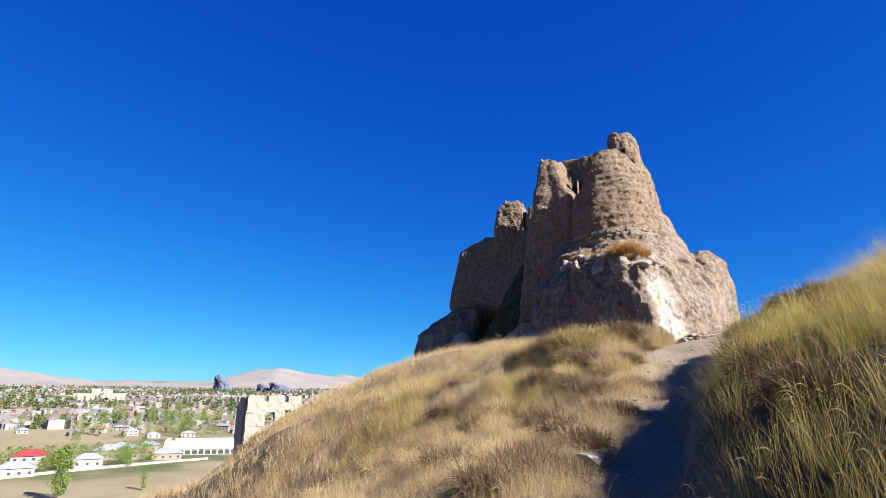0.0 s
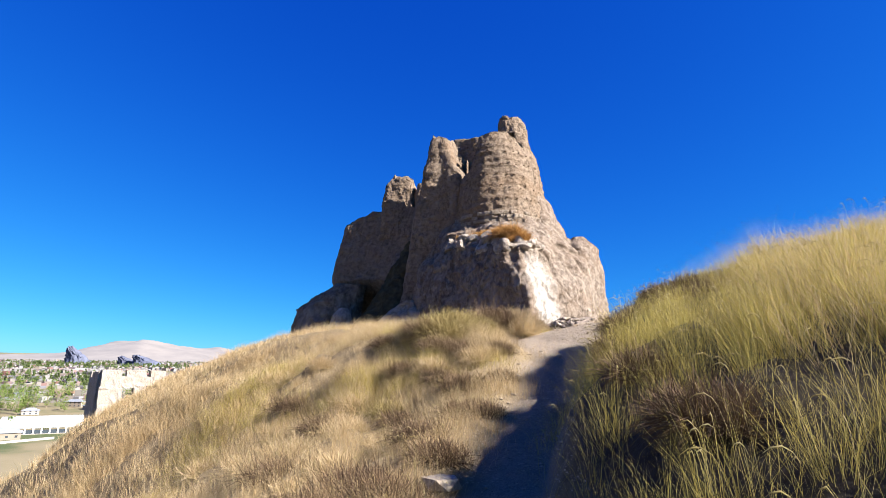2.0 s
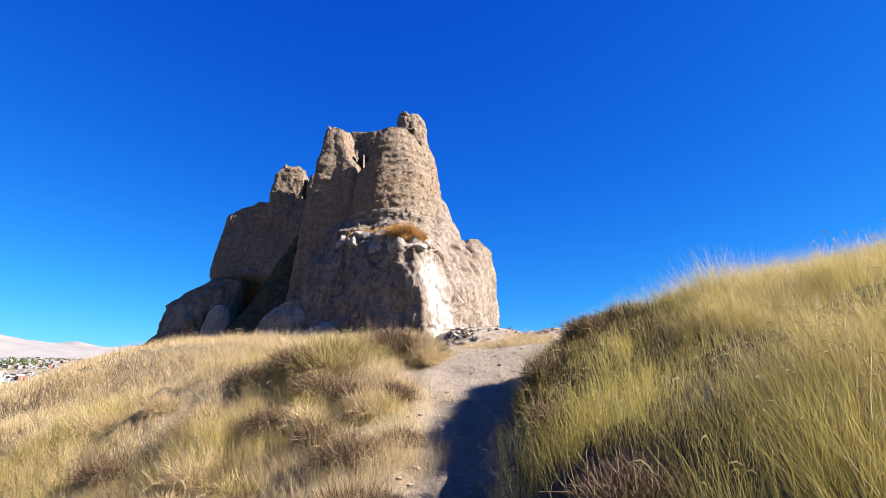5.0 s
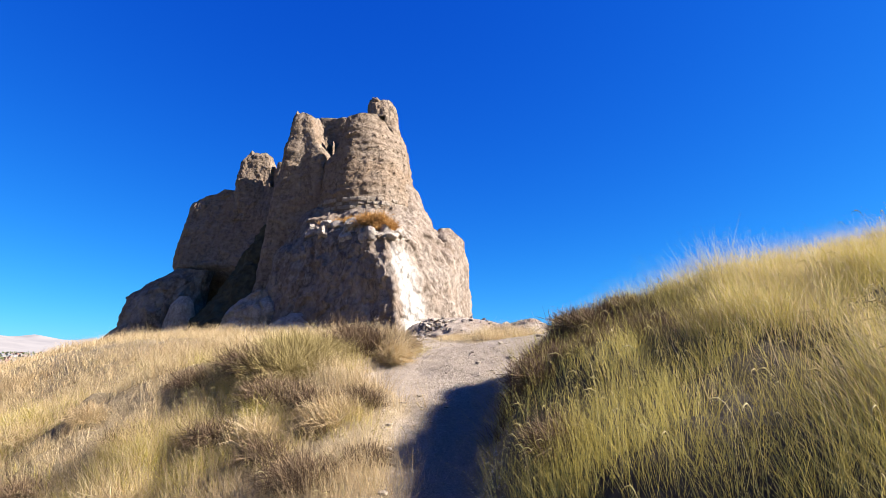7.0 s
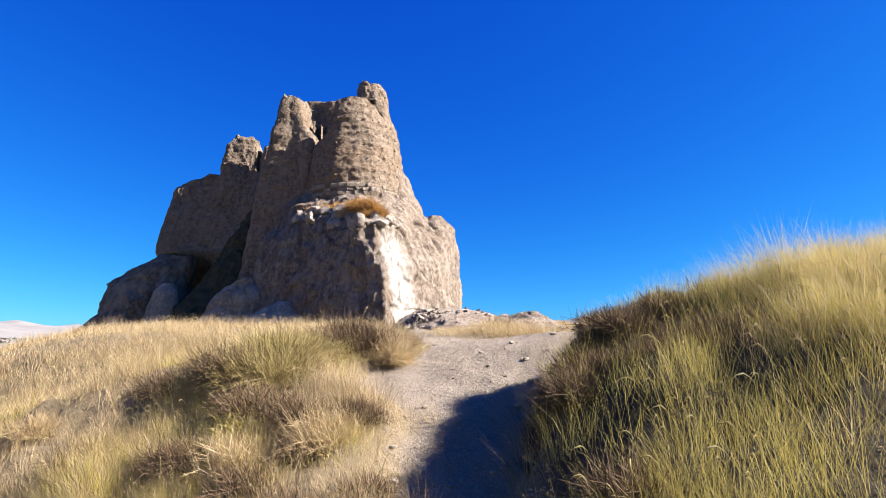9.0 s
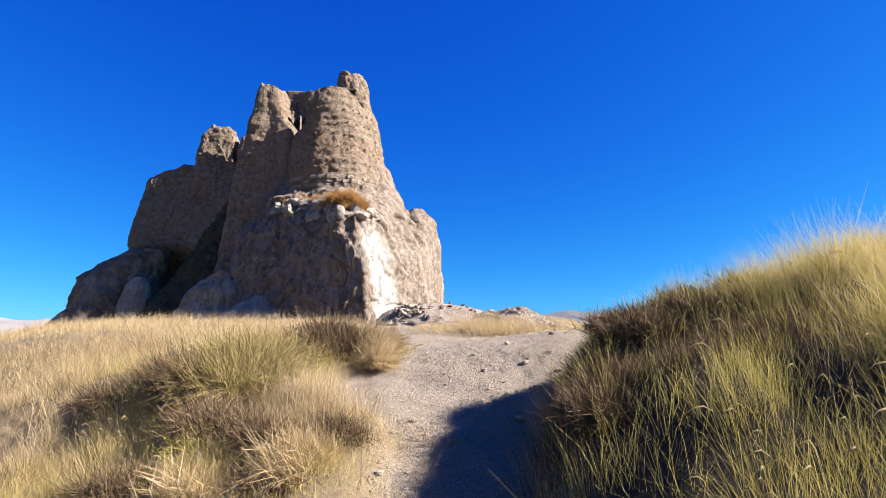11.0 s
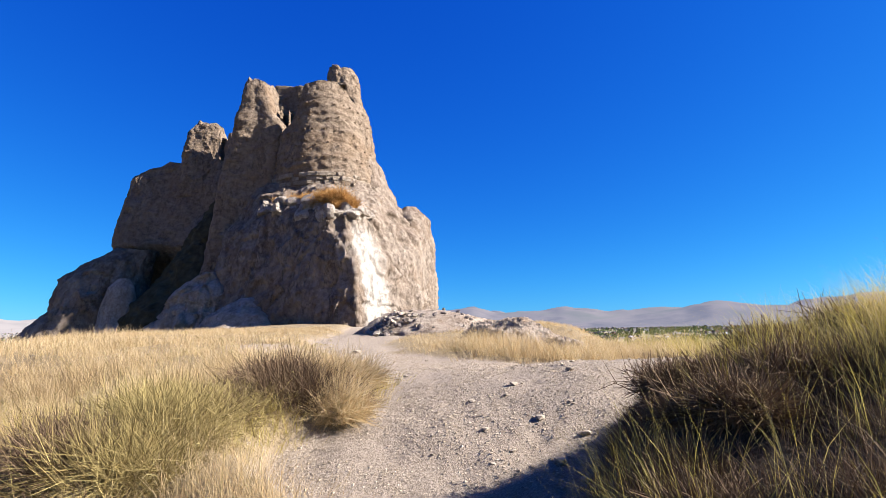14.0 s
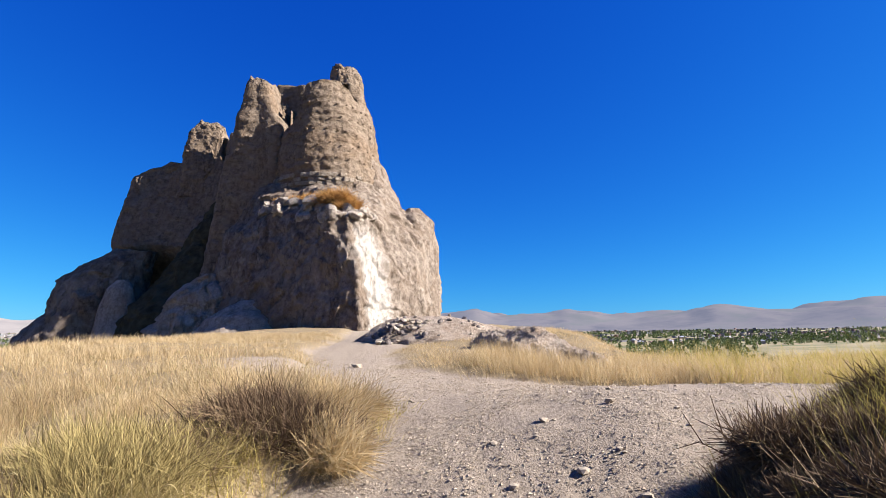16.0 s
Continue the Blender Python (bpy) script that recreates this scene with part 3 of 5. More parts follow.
for row, z in enumerate((14.6, 15.7, 16.8, 17.9, 19.0)):
    for k in range(10):
        if rnd.random() < 0.85:
            fix_on_tower("beam_stub", beam_meshes[rnd.randrange(3)], 0.655 + 0.031 * k + 0.012 * (row % 2) + rnd.uniform(-0.005, 0.005), z + rnd.uniform(-0.14, 0.14), 0.14)
for row, z in enumerate((12.35, 12.68, 13.0, 13.33)):
    ang = 0.56
    while ang < 0.97:
        if rnd.random() < 0.8:
            fix_on_tower("stone", stone_meshes[rnd.randrange(4)], ang, z + rnd.uniform(-0.03, 0.03), 0.05)
        ang += rnd.uniform(0.021, 0.027)


# boulders along the broken rim of the crag
rim_skin = surface_of(CRAG)
rb = random.Random(31)


def boulder_mesh(seed):
    q = random.Random(seed)
    bm = bmesh.new()
    bmesh.ops.create_icosphere(bm, subdivisions=3, radius=1.0)
    cuts = [(Vector((q.gauss(0, 1), q.gauss(0, 1), q.gauss(0, 1))).normalized(), q.uniform(0.3, 0.62)) for _ in range(9)]
    for v in bm.verts:
        for c, d in cuts:
            over = v.co.dot(c) - d
            if over > 0:
                v.co -= c * over
        v.co += Vector([q.uniform(-1, 1) * 0.025 for _ in range(3)])
    me = bpy.data.meshes.new("boulder")
    bm.to_mesh(me)
    bm.free()
    me.materials.append(M_PALE)
    return me


boulder_kinds = [boulder_mesh(300 + k) for k in range(8)]
for k in range(60):
    u = rb.random()
    x = -12.6 + 8.0 * u**0.7
    z = 10.7 - 1.6 * u**0.7 + rb.gauss(0, 0.4)
    hit = rim_skin.ray_cast(Vector((x, 20, z)), Vector((0, 1, 0)))
    if hit[0] is None:
        continue
    s = rb.uniform(0.22, 0.62)
    ob = new("boulder", boulder_kinds[k % 8])
    ob.parent = fortress
    ob.matrix_basis = Matrix.Translation(hit[0] + Vector((0, 0.4 * s, 0))) @ Matrix.Rotation(rb.uniform(0, 6.28), 4, "Z") @ Matrix.Rotation(rb.uniform(-0.7, 0.7), 4, "X") @ Matrix.Diagonal((s * rb.uniform(0.8, 2.0), s * 1.4, s * rb.uniform(0.8, 1.7), 1))


# ---- grass ----
def tufts(rng, n, x0, x1, y0, y1, keep, per, spread):
    """Places of blades gathered in tufts, and each blade's lean away from its tuft."""
    x, y = rng.uniform(x0, x1, n), rng.uniform(y0, y1, n)
    ok = rng.uniform(0, 1, n) < keep(x, y)
    x, y = x[ok], y[ok]
    size = rng.uniform(0.55, 1.35, len(x))
    count = rng.integers(per // 2, per * 3 // 2, len(x))
    own = np.repeat(np.arange(len(x)), count)
    ox, oy = rng.normal(0, spread, len(own)), rng.normal(0, spread, len(own))
    return x[own] + ox * size[own], y[own] + oy * size[own], size[own], ox / spread, oy / spread


def blade_mesh(name, px, py, length, width, lx, ly, material, rng, segs=2, droop=0.35, sink=0.02):
    """Tapered bent blades standing on the ground; lx, ly: how far each tip lies from its root, in lengths."""
    n = len(px)
    pz = ground_z(px, py) - sink
    face = rng.uniform(0, math.pi, n)
    sx, sy = np.cos(face), np.sin(face)
    V = np.empty((n, 2 * segs + 1, 3), np.float32)
    lean2 = lx * lx + ly * ly
    for k in range(segs + 1):
        t = k / segs
        bend = 0.45 * t + 0.55 * t * t
        x, y = px + lx * length * bend, py + ly * length * bend
        z = pz + length * (t - droop * lean2 * t * t)
        w = width * (1 - t) ** 0.6 * 0.5
        if k < segs:
            V[:, 2 * k] = np.stack([x - sx * w, y - sy * w, z], -1)
            V[:, 2 * k + 1] = np.stack([x + sx * w, y + sy * w, z], -1)
        else:
            V[:, 2 * k] = np.stack([x, y, z], -1)
    base = (np.arange(n) * (2 * segs + 1))[:, None]
    tri = []
    for k in range(segs - 1):
        a0 = 2 * k
        tri += [(a0, a0 + 1, a0 + 3), (a0, a0 + 3, a0 + 2)]
    a0 = 2 * (segs - 1)
    tri.append((a0, a0 + 1, a0 + 2))
    F = (base[:, :, None] + np.array(tri)[None]).reshape(-1, 3)
    return sheet(V.reshape(-1, 3), F, name, material)


rng = np.random.default_rng(4)


def patchy(x, y, f, seed, lo, bias):
    return np.clip(bias + 1.0 * fbm(x * f, y * f, 0, 3, seed), lo, 1)


def left_cover(x, y):
    d = trail_left(y) - x + 0.18 * fbm(x * 1.8, y * 1.8, 0, 3, 8)
    return smooth(-0.18, 0.35, d) * patchy(x, y, 1.9, 14, 0.1, 0.58)


def right_cover(x, y):
    d = x - trail_right(y) + 0.12 * fbm(x * 1.8, y * 1.8, 0, 2, 9)
    corner = smooth(0.6, 1.2, y) * (1 - smooth(1.5, 2.1, x - 0.2 * y))
    return smooth(-0.22, 0.2, d) * (0.24 + 0.76 * np.maximum(smooth(0.9, 1.8, d), 0.7 * smooth(-0.5, 0.8, y))) * (1 - 0.65 * corner) * (y - 0.12 * (x - 0.7) < 2.58) * patchy(x, y, 2.6, 15, 0.12, 0.36)


def grass(name, label, n, box, cover, per, spread, lengths, width, material, wind, seed, lean=0.22, stray=0.26):
    r = np.random.default_rng(seed)
    x, y, size, ox, oy = tufts(r, n, *box, cover, per, spread)
    k = len(x)
    length = r.uniform(*lengths, k) * (0.6 + 0.4 * size) * (1 + 0.35 * fbm(x * 0.8, y * 0.8, 0, 2, 6))
    lx, ly = lean * ox + r.normal(0, stray, k) + wind[0], lean * oy + r.normal(0, stray, k) + wind[1]
    w = r.uniform(0.7, 1.3, k) * width * (1 + 0.10 * np.hypot(x, y + 3))
    me = blade_mesh(name, x, y, length, w, np.clip(lx, -1, 1), np.clip(ly, -1, 1), material, r)
    return tagged(new(name, me), label, "grass", kind="stuff")


grass("straw_grass", "dense dry straw-coloured grass on the slope", 20000, (-7.5, 0.4, -5.5, 5.5), left_cover, 28, 0.06, (0.1, 0.3), 0.0015, M_STRAW, (-0.12, 0.02), 41, 0.3, 0.34)
grass("olive_grass", "tall yellow-green grass on the bank beside the trail", 16000, (0.2, 5.0, -6.5, 2.9), right_cover, 28, 0.055, (0.14, 0.42), 0.0014, M_OLIVE, (-0.12, 0.03), 42, 0.28)


def clear_of_rock(x, y):
    on_ledge = (x > 0.2) & (x < 2.55) & (y > 8.0) & (y < 11.5)
    on_mound = np.hypot((x + 0.5) / 1.9, (y - 14.6) / 2.6) < 1
    return 1.0 * ~(on_ledge | on_mound)


def far_cover(x, y):
    d = np.maximum(trail_left(y) - x, x - trail_right(y)) + 0.5 * fbm(x * 0.6, y * 0.6, 0, 3, 18)
    return smooth(0.0, 0.6, d) * patchy(x, y, 0.5, 19, 0.3, 0.85) * clear_of_rock(x, y) * (y > 2.8) * (ground_z(x, y, False) > -1.5)


grass("plateau_grass", "pale soft grass covering the near plateau", 4600, (-12, 9, 2.8, 8), far_cover, 22, 0.1, (0.12, 0.29), 0.0023, M_STRAW, (-0.12, 0.0), 43, 0.34, 0.4)
grass("short_plateau_grass", "short bleached grass towards the crag", 7600, (-13, 9, 8, 20), far_cover, 18, 0.12, (0.06, 0.16), 0.003, M_STRAW, (-0.12, 0.0), 53, 0.38, 0.42)


def edge_cover(x, y):
    return smooth(-0.2, 0.4, x - trail_right(y)) * smooth(5.6, 6.6, y + 0.15 * x) * patchy(x, y, 0.9, 26, 0.2, 0.6) * clear_of_rock(x, y)


grass("edge_grass", "tall pale grass along the edge of the plateau", 3400, (0.3, 10, 5.8, 9.5), edge_cover, 22, 0.1, (0.14, 0.36), 0.0022, M_STRAW, (-0.15, 0.0), 49, 0.3, 0.35)
grass("edge_green_grass", "yellow-green grass along the edge of the plateau", 1500, (3.0, 10, 5.6, 9.5), edge_cover, 22, 0.1, (0.18, 0.45), 0.0022, M_OLIVE, (-0.15, 0.0), 50, 0.3, 0.35)


def slope_cover(x, y):
    d = trail_left(y) - x
    return smooth(3.5, 5.5, d) * patchy(x, y, 0.6, 20, 0.35, 0.85)


grass("hillside_grass", "dry grass covering the falling hillside", 20000, (-15, -4, -9, 15), slope_cover, 14, 0.12, (0.1, 0.25), 0.0034, M_STRAW, (-0.12, 0.0), 44)
grass("green_tufts", "greener grass growing among the straw", 6000, (-5, 0.2, -2.0, 4.5), lambda x, y: left_cover(x, y) * (fbm(x * 0.9, y * 0.9, 0, 2, 23) > -0.15) * smooth(-0.4, 1.4, y), 34, 0.07, (0.1, 0.24), 0.002, M_OLIVE, (-0.08, 0.02), 45, 0.36, 0.42)


def corner_cover(x, y):
    d = x - trail_right(y)
    return smooth(-0.02, 0.2, d) * smooth(0.5, 1.1, y) * (1 - smooth(1.6, 2.2, x - 0.2 * y)) * (y - 0.12 * (x - 0.7) < 2.65) * patchy(x, y, 3.0, 25, 0.15, 0.6)


# brown grass set thick, its dark blades standing in for the corner's shade
grass("brown_grass", "reddish-brown dry grass, also darkening the shaded cut edge of the bank", 4200, (0.5, 2.8, 0.4, 2.8), corner_cover, 30, 0.05, (0.06, 0.22), 0.0022, M_TWIG, (-0.08, 0.05), 46, 0.4, 0.5)


grass("crest_grass", "pale bleached grass along the crest of the bank", 5000, (1.4, 5.0, -6.0, 2.6), lambda x, y: right_cover(x, y) * smooth(0.9, 1.8, x - trail_right(y)), 26, 0.06, (0.18, 0.46), 0.0017, M_STRAW, (-0.14, 0.03), 48, 0.3, 0.35)


def behind_cover(x, y):
    return (((x > 4.4) & (y < 2.65)) | ((y < -5.6) & ((x < trail_left(y)) | (x > trail_right(y))))) * patchy(x, y, 0.6, 27, 0.2, 0.6)


grass("back_grass", "sparse yellow-green grass on the back of the bank", 7000, (-9, 13, -13, 3), behind_cover, 12, 0.14, (0.15, 0.4), 0.006, M_OLIVE, (-0.12, 0.03), 47)


# ---- nodding grass stalks with seed heads ----
def seed_stalks(name, label, n, box, cover, lengths, material, seed):
    r = np.random.default_rng(seed)
    x, y = r.uniform(box[0], box[1], n), r.uniform(box[2], box[3], n)
    ok = r.uniform(0, 1, n) < cover(x, y)
    x, y = x[ok], y[ok]
    z = ground_z(x, y) - 0.02
    n = len(x)
    L = r.uniform(*lengths, n)
    az = r.normal(math.pi * 0.97, 0.8, n)
    lean = r.uniform(0.05, 0.32, n)
    cx, cy = np.cos(az), np.sin(az)
    rings, radii = [], []
    for t, side, up, rad in ((0, 0, 0, 0.001), (0.5, 0.3, 0.55, 0.0009), (0.8, 0.65, 0.88, 0.0007), (0.86, 0.8, 0.95, 0.0016), (0.94, 1.0, 0.985, 0.0026), (1.0, 1.25, 0.97, 0.0022), (1.04, 1.42, 0.93, 0.0004)):
        rings.append(np.stack([x + cx * lean * side * L, y + cy * lean * side * L, z + up * L], -1))
        radii.append(rad * (0.9 + 0.06 * np.hypot(x, y + 4)))
    V = np.empty((n, len(rings), 3, 3))
    for k, (c, rad) in enumerate(zip(rings, radii)):
        for j in range(3):
            a0 = 2 * math.pi * j / 3
            V[:, k, j] = c + np.stack([-cy * math.cos(a0) * rad, cx * math.cos(a0) * rad, math.sin(a0) * rad], -1)
    quads = []
    for k in range(len(rings) - 1):
        for j in range(3):
            quads.append((3 * k + j, 3 * k + (j + 1) % 3, 3 * k + 3 + (j + 1) % 3, 3 * k + 3 + j))
    F = (np.arange(n)[:, None, None] * (3 * len(rings)) + np.array(quads)[None]).reshape(-1, 4)
    return tagged(new(name, sheet(V.reshape(-1, 3), F, name, material)), label, "grass", kind="stuff")


M_SEED = make_blade("seed_heads", [(0.0, (0.257, 0.196, 0.0734)), (0.5, (0.343, 0.269, 0.122)), (1.0, (0.379, 0.318, 0.171))], 0.8, 0.35)
seed_stalks("seed_stalks", "pale nodding seed heads above the bank grass", 11000, (0.5, 4.5, -6.5, 2.8), lambda x, y: right_cover(x, y) * (1 - smooth(-0.3, 0.6, y)), (0.22, 0.44), M_SEED, 51)
seed_stalks("straw_stalks", "thin bleached seed stalks above the straw grass", 3500, (-6, 0.2, -5, 6), left_cover, (0.18, 0.36), M_SEED, 52)


# ---- low thorn shrubs ----
def shrub_mesh(radius, height, n, material, seed, lean=(0, 0), thick=1.0):
    """A dense cushion of thin forking twigs, uneven in outline."""
    r = np.random.default_rng(seed)
    az, el = r.uniform(0, 2 * math.pi, n), np.arccos(r.uniform(0.05, 0.98, n))
    reach = (0.35 + 0.55 * r.uniform(0, 1, n)) * (1 + 0.25 * np.sin(3 * az + seed) + 0.15 * np.sin(5 * az))
    way = np.stack([np.cos(az) * np.sin(el) * radius + lean[0] * height, np.sin(az) * np.sin(el) * radius + lean[1] * height, np.cos(el) * height + 0.03], -1) * reach[:, None]
    root = np.stack([r.normal(0, radius * 0.3, n), r.normal(0, radius * 0.3, n), np.full(n, -0.03)], -1)
    side = np.cross(way, r.normal(0, 1, (n, 3)))
    side /= np.linalg.norm(side, axis=1, keepdims=True) + 1e-9
    out = []
    for piece, kinds in (("base", ((0.0, 0.6, 0.0034, 0),)), ("crown", ((0.5, 1.0, 0.0029, 1), (0.55, 0.95, 0.0026, -1)))):
        V, F = [], []
        for t0, t1, w, fork in kinds:
            w = w * thick
            a0, b0 = root + way * t0, root + way * t1 + side * (0.4 * fork * radius)
            q = np.stack([a0 - side * w, a0 + side * w, b0 + side * w * 0.35, b0 - side * w * 0.35], 1)
            F.append(np.arange(n * 4).reshape(n, 4) + sum(len(v) for v in V))
            V.append(q.reshape(-1, 3))
        out.append((piece, sheet(np.vstack(V), np.vstack(F), piece, material)))
    return out


def shrub(x, y, radius, height, material, seed, label, n=1300, lean=(-0.3, 0.0), z=None, group="thorn shrubs", thick=1.0):
    ob = new("thorn_shrub")
    for piece, me in shrub_mesh(radius, height, n, material, seed, lean, thick):
        mesh_part(piece, me, ob)
    ob.location = (x, y, float(ground_z(x, y)) - 0.02 if z is None else z)
    return tagged(ob, label, "shrub", group)


DRY = "dark brown dried thorn cushion among straw grass"
for k, (x, y, rad, h, n) in enumerate([
    (-1.38, 1.7, 0.30, 0.22, 1800), (-0.75, 0.5, 0.28, 0.2, 1800), (-1.75, 1.3, 0.26, 0.2, 1400), (-0.75, -0.75, 0.26, 0.2, 1600),
    (-0.95, -1.5, 0.3, 0.22, 1700), (-0.6, -0.2, 0.22, 0.17, 1200), (-1.15, 0.9, 0.2, 0.18, 1000), (-2.4, 2.3, 0.3, 0.2, 1300), (-2.2, 0.2, 0.28, 0.2, 1300),
    (-3.2, 1.2, 0.3, 0.2, 1200), (-1.9, -1.0, 0.3, 0.2, 1300), (-2.9, 3.6, 0.3, 0.2, 1200), (-0.5, -1.9, 0.25, 0.16, 1300), (-1.5, 4.6, 0.3, 0.2, 1000), (-3.6, 5.2, 0.3, 0.2, 900),
    (-1.0, 1.5, 0.24, 0.18, 1200), (-1.6, 2.05, 0.26, 0.18, 1200), (-2.0, 2.9, 0.26, 0.18, 1100), (-1.3, 0.1, 0.24, 0.17, 1100), (-0.85, 1.15, 0.2, 0.15, 1100), (-2.6, 1.6, 0.26, 0.18, 1000), (-1.75, 3.5, 0.24, 0.18, 1000), (-1.45, 2.95, 0.3, 0.24, 2600), (-1.15, 3.35, 0.28, 0.24, 2400),
    (-1.08, 3.55, 0.42, 0.36, 5200), (-0.92, 3.4, 0.28, 0.28, 3600), (-0.72, 3.6, 0.26, 0.24, 2600), (-1.8, 2.25, 0.34, 0.26, 3600), (-2.1, 2.65, 0.32, 0.24, 3000), (-0.42, 0.75, 0.16, 0.13, 1800), (-0.4, -0.2, 0.18, 0.14, 2000), (-0.45, -1.25, 0.22, 0.16, 2400), (-0.62, 1.55, 0.2, 0.16, 2000), (-0.62, -1.75, 0.26, 0.2, 2600), (-0.95, -2.05, 0.28, 0.2, 2400),
]):
    shrub(x, y, rad, h, M_TWIG, 60 + k, DRY, n)
OLIVE = "olive-brown bushy cushion at the edge of the trail"
for k, (x, y, rad, h, n) in enumerate([(-1.5, 2.2, 0.36, 0.3, 4200), (-1.3, 3.15, 0.3, 0.26, 2600), (-1.7, 2.6, 0.3, 0.2, 1500), (-1.55, 0.35, 0.25, 0.2, 1200), (-1.52, 2.72, 0.42, 0.34, 5200), (-1.42, 2.45, 0.3, 0.26, 3200), (-1.7, 3.0, 0.36, 0.28, 3600)]):
    shrub(x, y, rad, h, M_BUSH, 90 + k, OLIVE, n, group="bushy cushions")
for k, (x, y, rad, h) in enumerate([(-0.72, 3.35, 0.26, 0.34), (-0.95, 3.9, 0.34, 0.34), (-1.4, 4.1, 0.36, 0.34), (-0.8, 4.4, 0.3, 0.3)]):
    shrub(x, y, rad, h, M_STRAW, 470 + k, "pale straw tuft hanging over the cut edge", 2600, (0.25, -0.1), None, "overhanging tufts")
BANK = "dark reddish-brown shrub on the cut edge of the bank"
for k, (x, y, rad, h, n) in enumerate([(1.15, 1.7, 0.16, 0.15, 1500), (1.45, 1.9, 0.18, 0.15, 1500), (1.02, 1.35, 0.15, 0.14, 1200), (1.8, 2.05, 0.18, 0.15, 1400), (0.8, 0.85, 0.2, 0.2, 1300), (0.8, -0.3, 0.22, 0.2, 1200), (0.95, -1.6, 0.24, 0.22, 1400), (1.15, -2.6, 0.26, 0.22, 1400), (2.3, 2.2, 0.2, 0.16, 1400), (0.98, 1.1, 0.2, 0.18, 2200), (1.3, 1.5, 0.22, 0.2, 2400), (1.25, 2.0, 0.2, 0.18, 2200), (1.6, 1.65, 0.22, 0.2, 2200)]):
    shrub(x, y, rad, h, M_TWIG, 110 + k, BANK, n, lean=(-0.2, 0.1), group="bank shrubs")
crag_skin = surface_of(CRAG)
for k, (x, y, rad, h) in enumerate([(-6.6, 33.2, 1.0, 1.0), (-6.0, 33.3, 0.9, 0.8), (-7.2, 33.7, 0.9, 0.8), (-6.3, 32.7, 0.6, 0.6), (-5.7, 33.0, 0.6, 0.6), (-9.4, 35.2, 0.7, 0.5), (-8.6, 34.8, 0.7, 0.5), (-10.4, 35.6, 0.4, 0.5), (-11.2, 36.0, 0.35, 0.5)]):
    hit = crag_skin.ray_cast(Vector((x, y, 30)), Vector((0, 0, -1)))
    if hit[0] is not None:
        shrub(x, y, rad, h, M_RUST, 130 + k, "rust-coloured dry bush on a ledge of the crag", 1800, (0, -0.3), hit[0].z - 0.3, "ledge bushes", 7.0)

STRAW_CUSHION = "rounded straw-coloured grass cushion on the slope"
rc_ = random.Random(15)
done = 0
while done < 44:
    x, y = rc_.uniform(-5.0, 0.0), rc_.uniform(-3.5, 5.0)
    if trail_left(y) - x > 0.3:
        shrub(x, y, rc_.uniform(0.16, 0.34), rc_.uniform(0.14, 0.24), M_STRAW if y < 0.5 or rc_.random() < 0.75 else M_OLIVE, 400 + done, STRAW_CUSHION, 1000, (-0.25, 0.0), None, "straw cushions")
        done += 1


# ---- stones ----
M_STONE = plain("trail_stone", (0.246, 0.202, 0.154), 0.95, 0.1, 0.35, 45)


def stone_mesh(seed, flat=0.6):
    r = random.Random(seed)
    bm = bmesh.new()
    bmesh.ops.create_icosphere(bm, subdivisions=1, radius=1.0)
    cut = [Vector((r.gauss(0, 1), r.gauss(0, 1), r.gauss(0, 0.8))).normalized() for _ in range(6)]
    for v in bm.verts:
        for c in cut:
            over = v.co.dot(c) - 0.62
            if over > 0:
                v.co -= c * over
        v.co *= r.uniform(0.9, 1.08)
        v.co.z *= flat * 0.8
    me = bpy.data.meshes.new("stone")
    bm.to_mesh(me)
    bm.free()
    me.materials.append(M_STONE)
    return me


stone_kinds = [stone_mesh(200 + k, 0.5 + 0.06 * (k % 4)) for k in range(10)]
r = random.Random(77)


def trail_spot():
    while True:
        x, y = r.uniform(-1.6, 3.4), r.uniform(-3.0, 6.5 if r.random() < 0.6 else 1.0)
        if trail_left(y) - 0.1 < x < trail_right(y) + 0.1:
            return x, y


for k in range(290):
    x, y = trail_spot()
    s = 0.008 + 0.022 * r.random() ** 3
    ob = new("stone", stone_kinds[k % 10])
    ob.matrix_basis = Matrix.Translation((x, y, float(ground_z(x, y)) + s * 0.2)) @ Matrix.Rotation(r.uniform(0, 6.28), 4, "Z") @ Matrix.Rotation(r.uniform(-0.3, 0.3), 4, "X") @ Matrix.Diagonal((s * r.uniform(0.9, 1.6), s, s, 1))
    tagged(ob, "small grey-buff stone lying on the gravel trail", "stone", "trail stones")
for x, y, s in [(-0.33, -1.6, 0.16), (-5.2, 6.4, 0.07), (0.55, 2.1, 0.06), (0.75, 2.5, 0.05), (0.95, 2.7, 0.045), (0.85, 2.35, 0.04), (0.35, 2.9, 0.04), (-0.33, 1.8, 0.05), (-0.2, 2.0, 0.035), (0.72, 2.94, 0.05), (1.12, 3.78, 0.05), (0.63, 3.59, 0.045), (-0.35, 1.25, 0.04), (-1.2, 7.6, 0.1), (-0.1, -2.3, 0.08), (0.2, -2.7, 0.06), (-0.25, 0.4, 0.05), (-0.3, 0.9, 0.045)]:
    ob = new("rock", stone_kinds[int(s * 1000) % 10])
    ob.matrix_basis = Matrix.Translation((x, y, float(ground_z(x, y)) + s * 0.25)) @ Matrix.Rotation(r.uniform(0, 6.28), 4, "Z") @ Matrix.Diagonal((s * 1.0, s * 0.8, s * 1.2, 1))
    tagged(ob, "pale angular rock half sunk in the trail", "rock", "trail rocks")

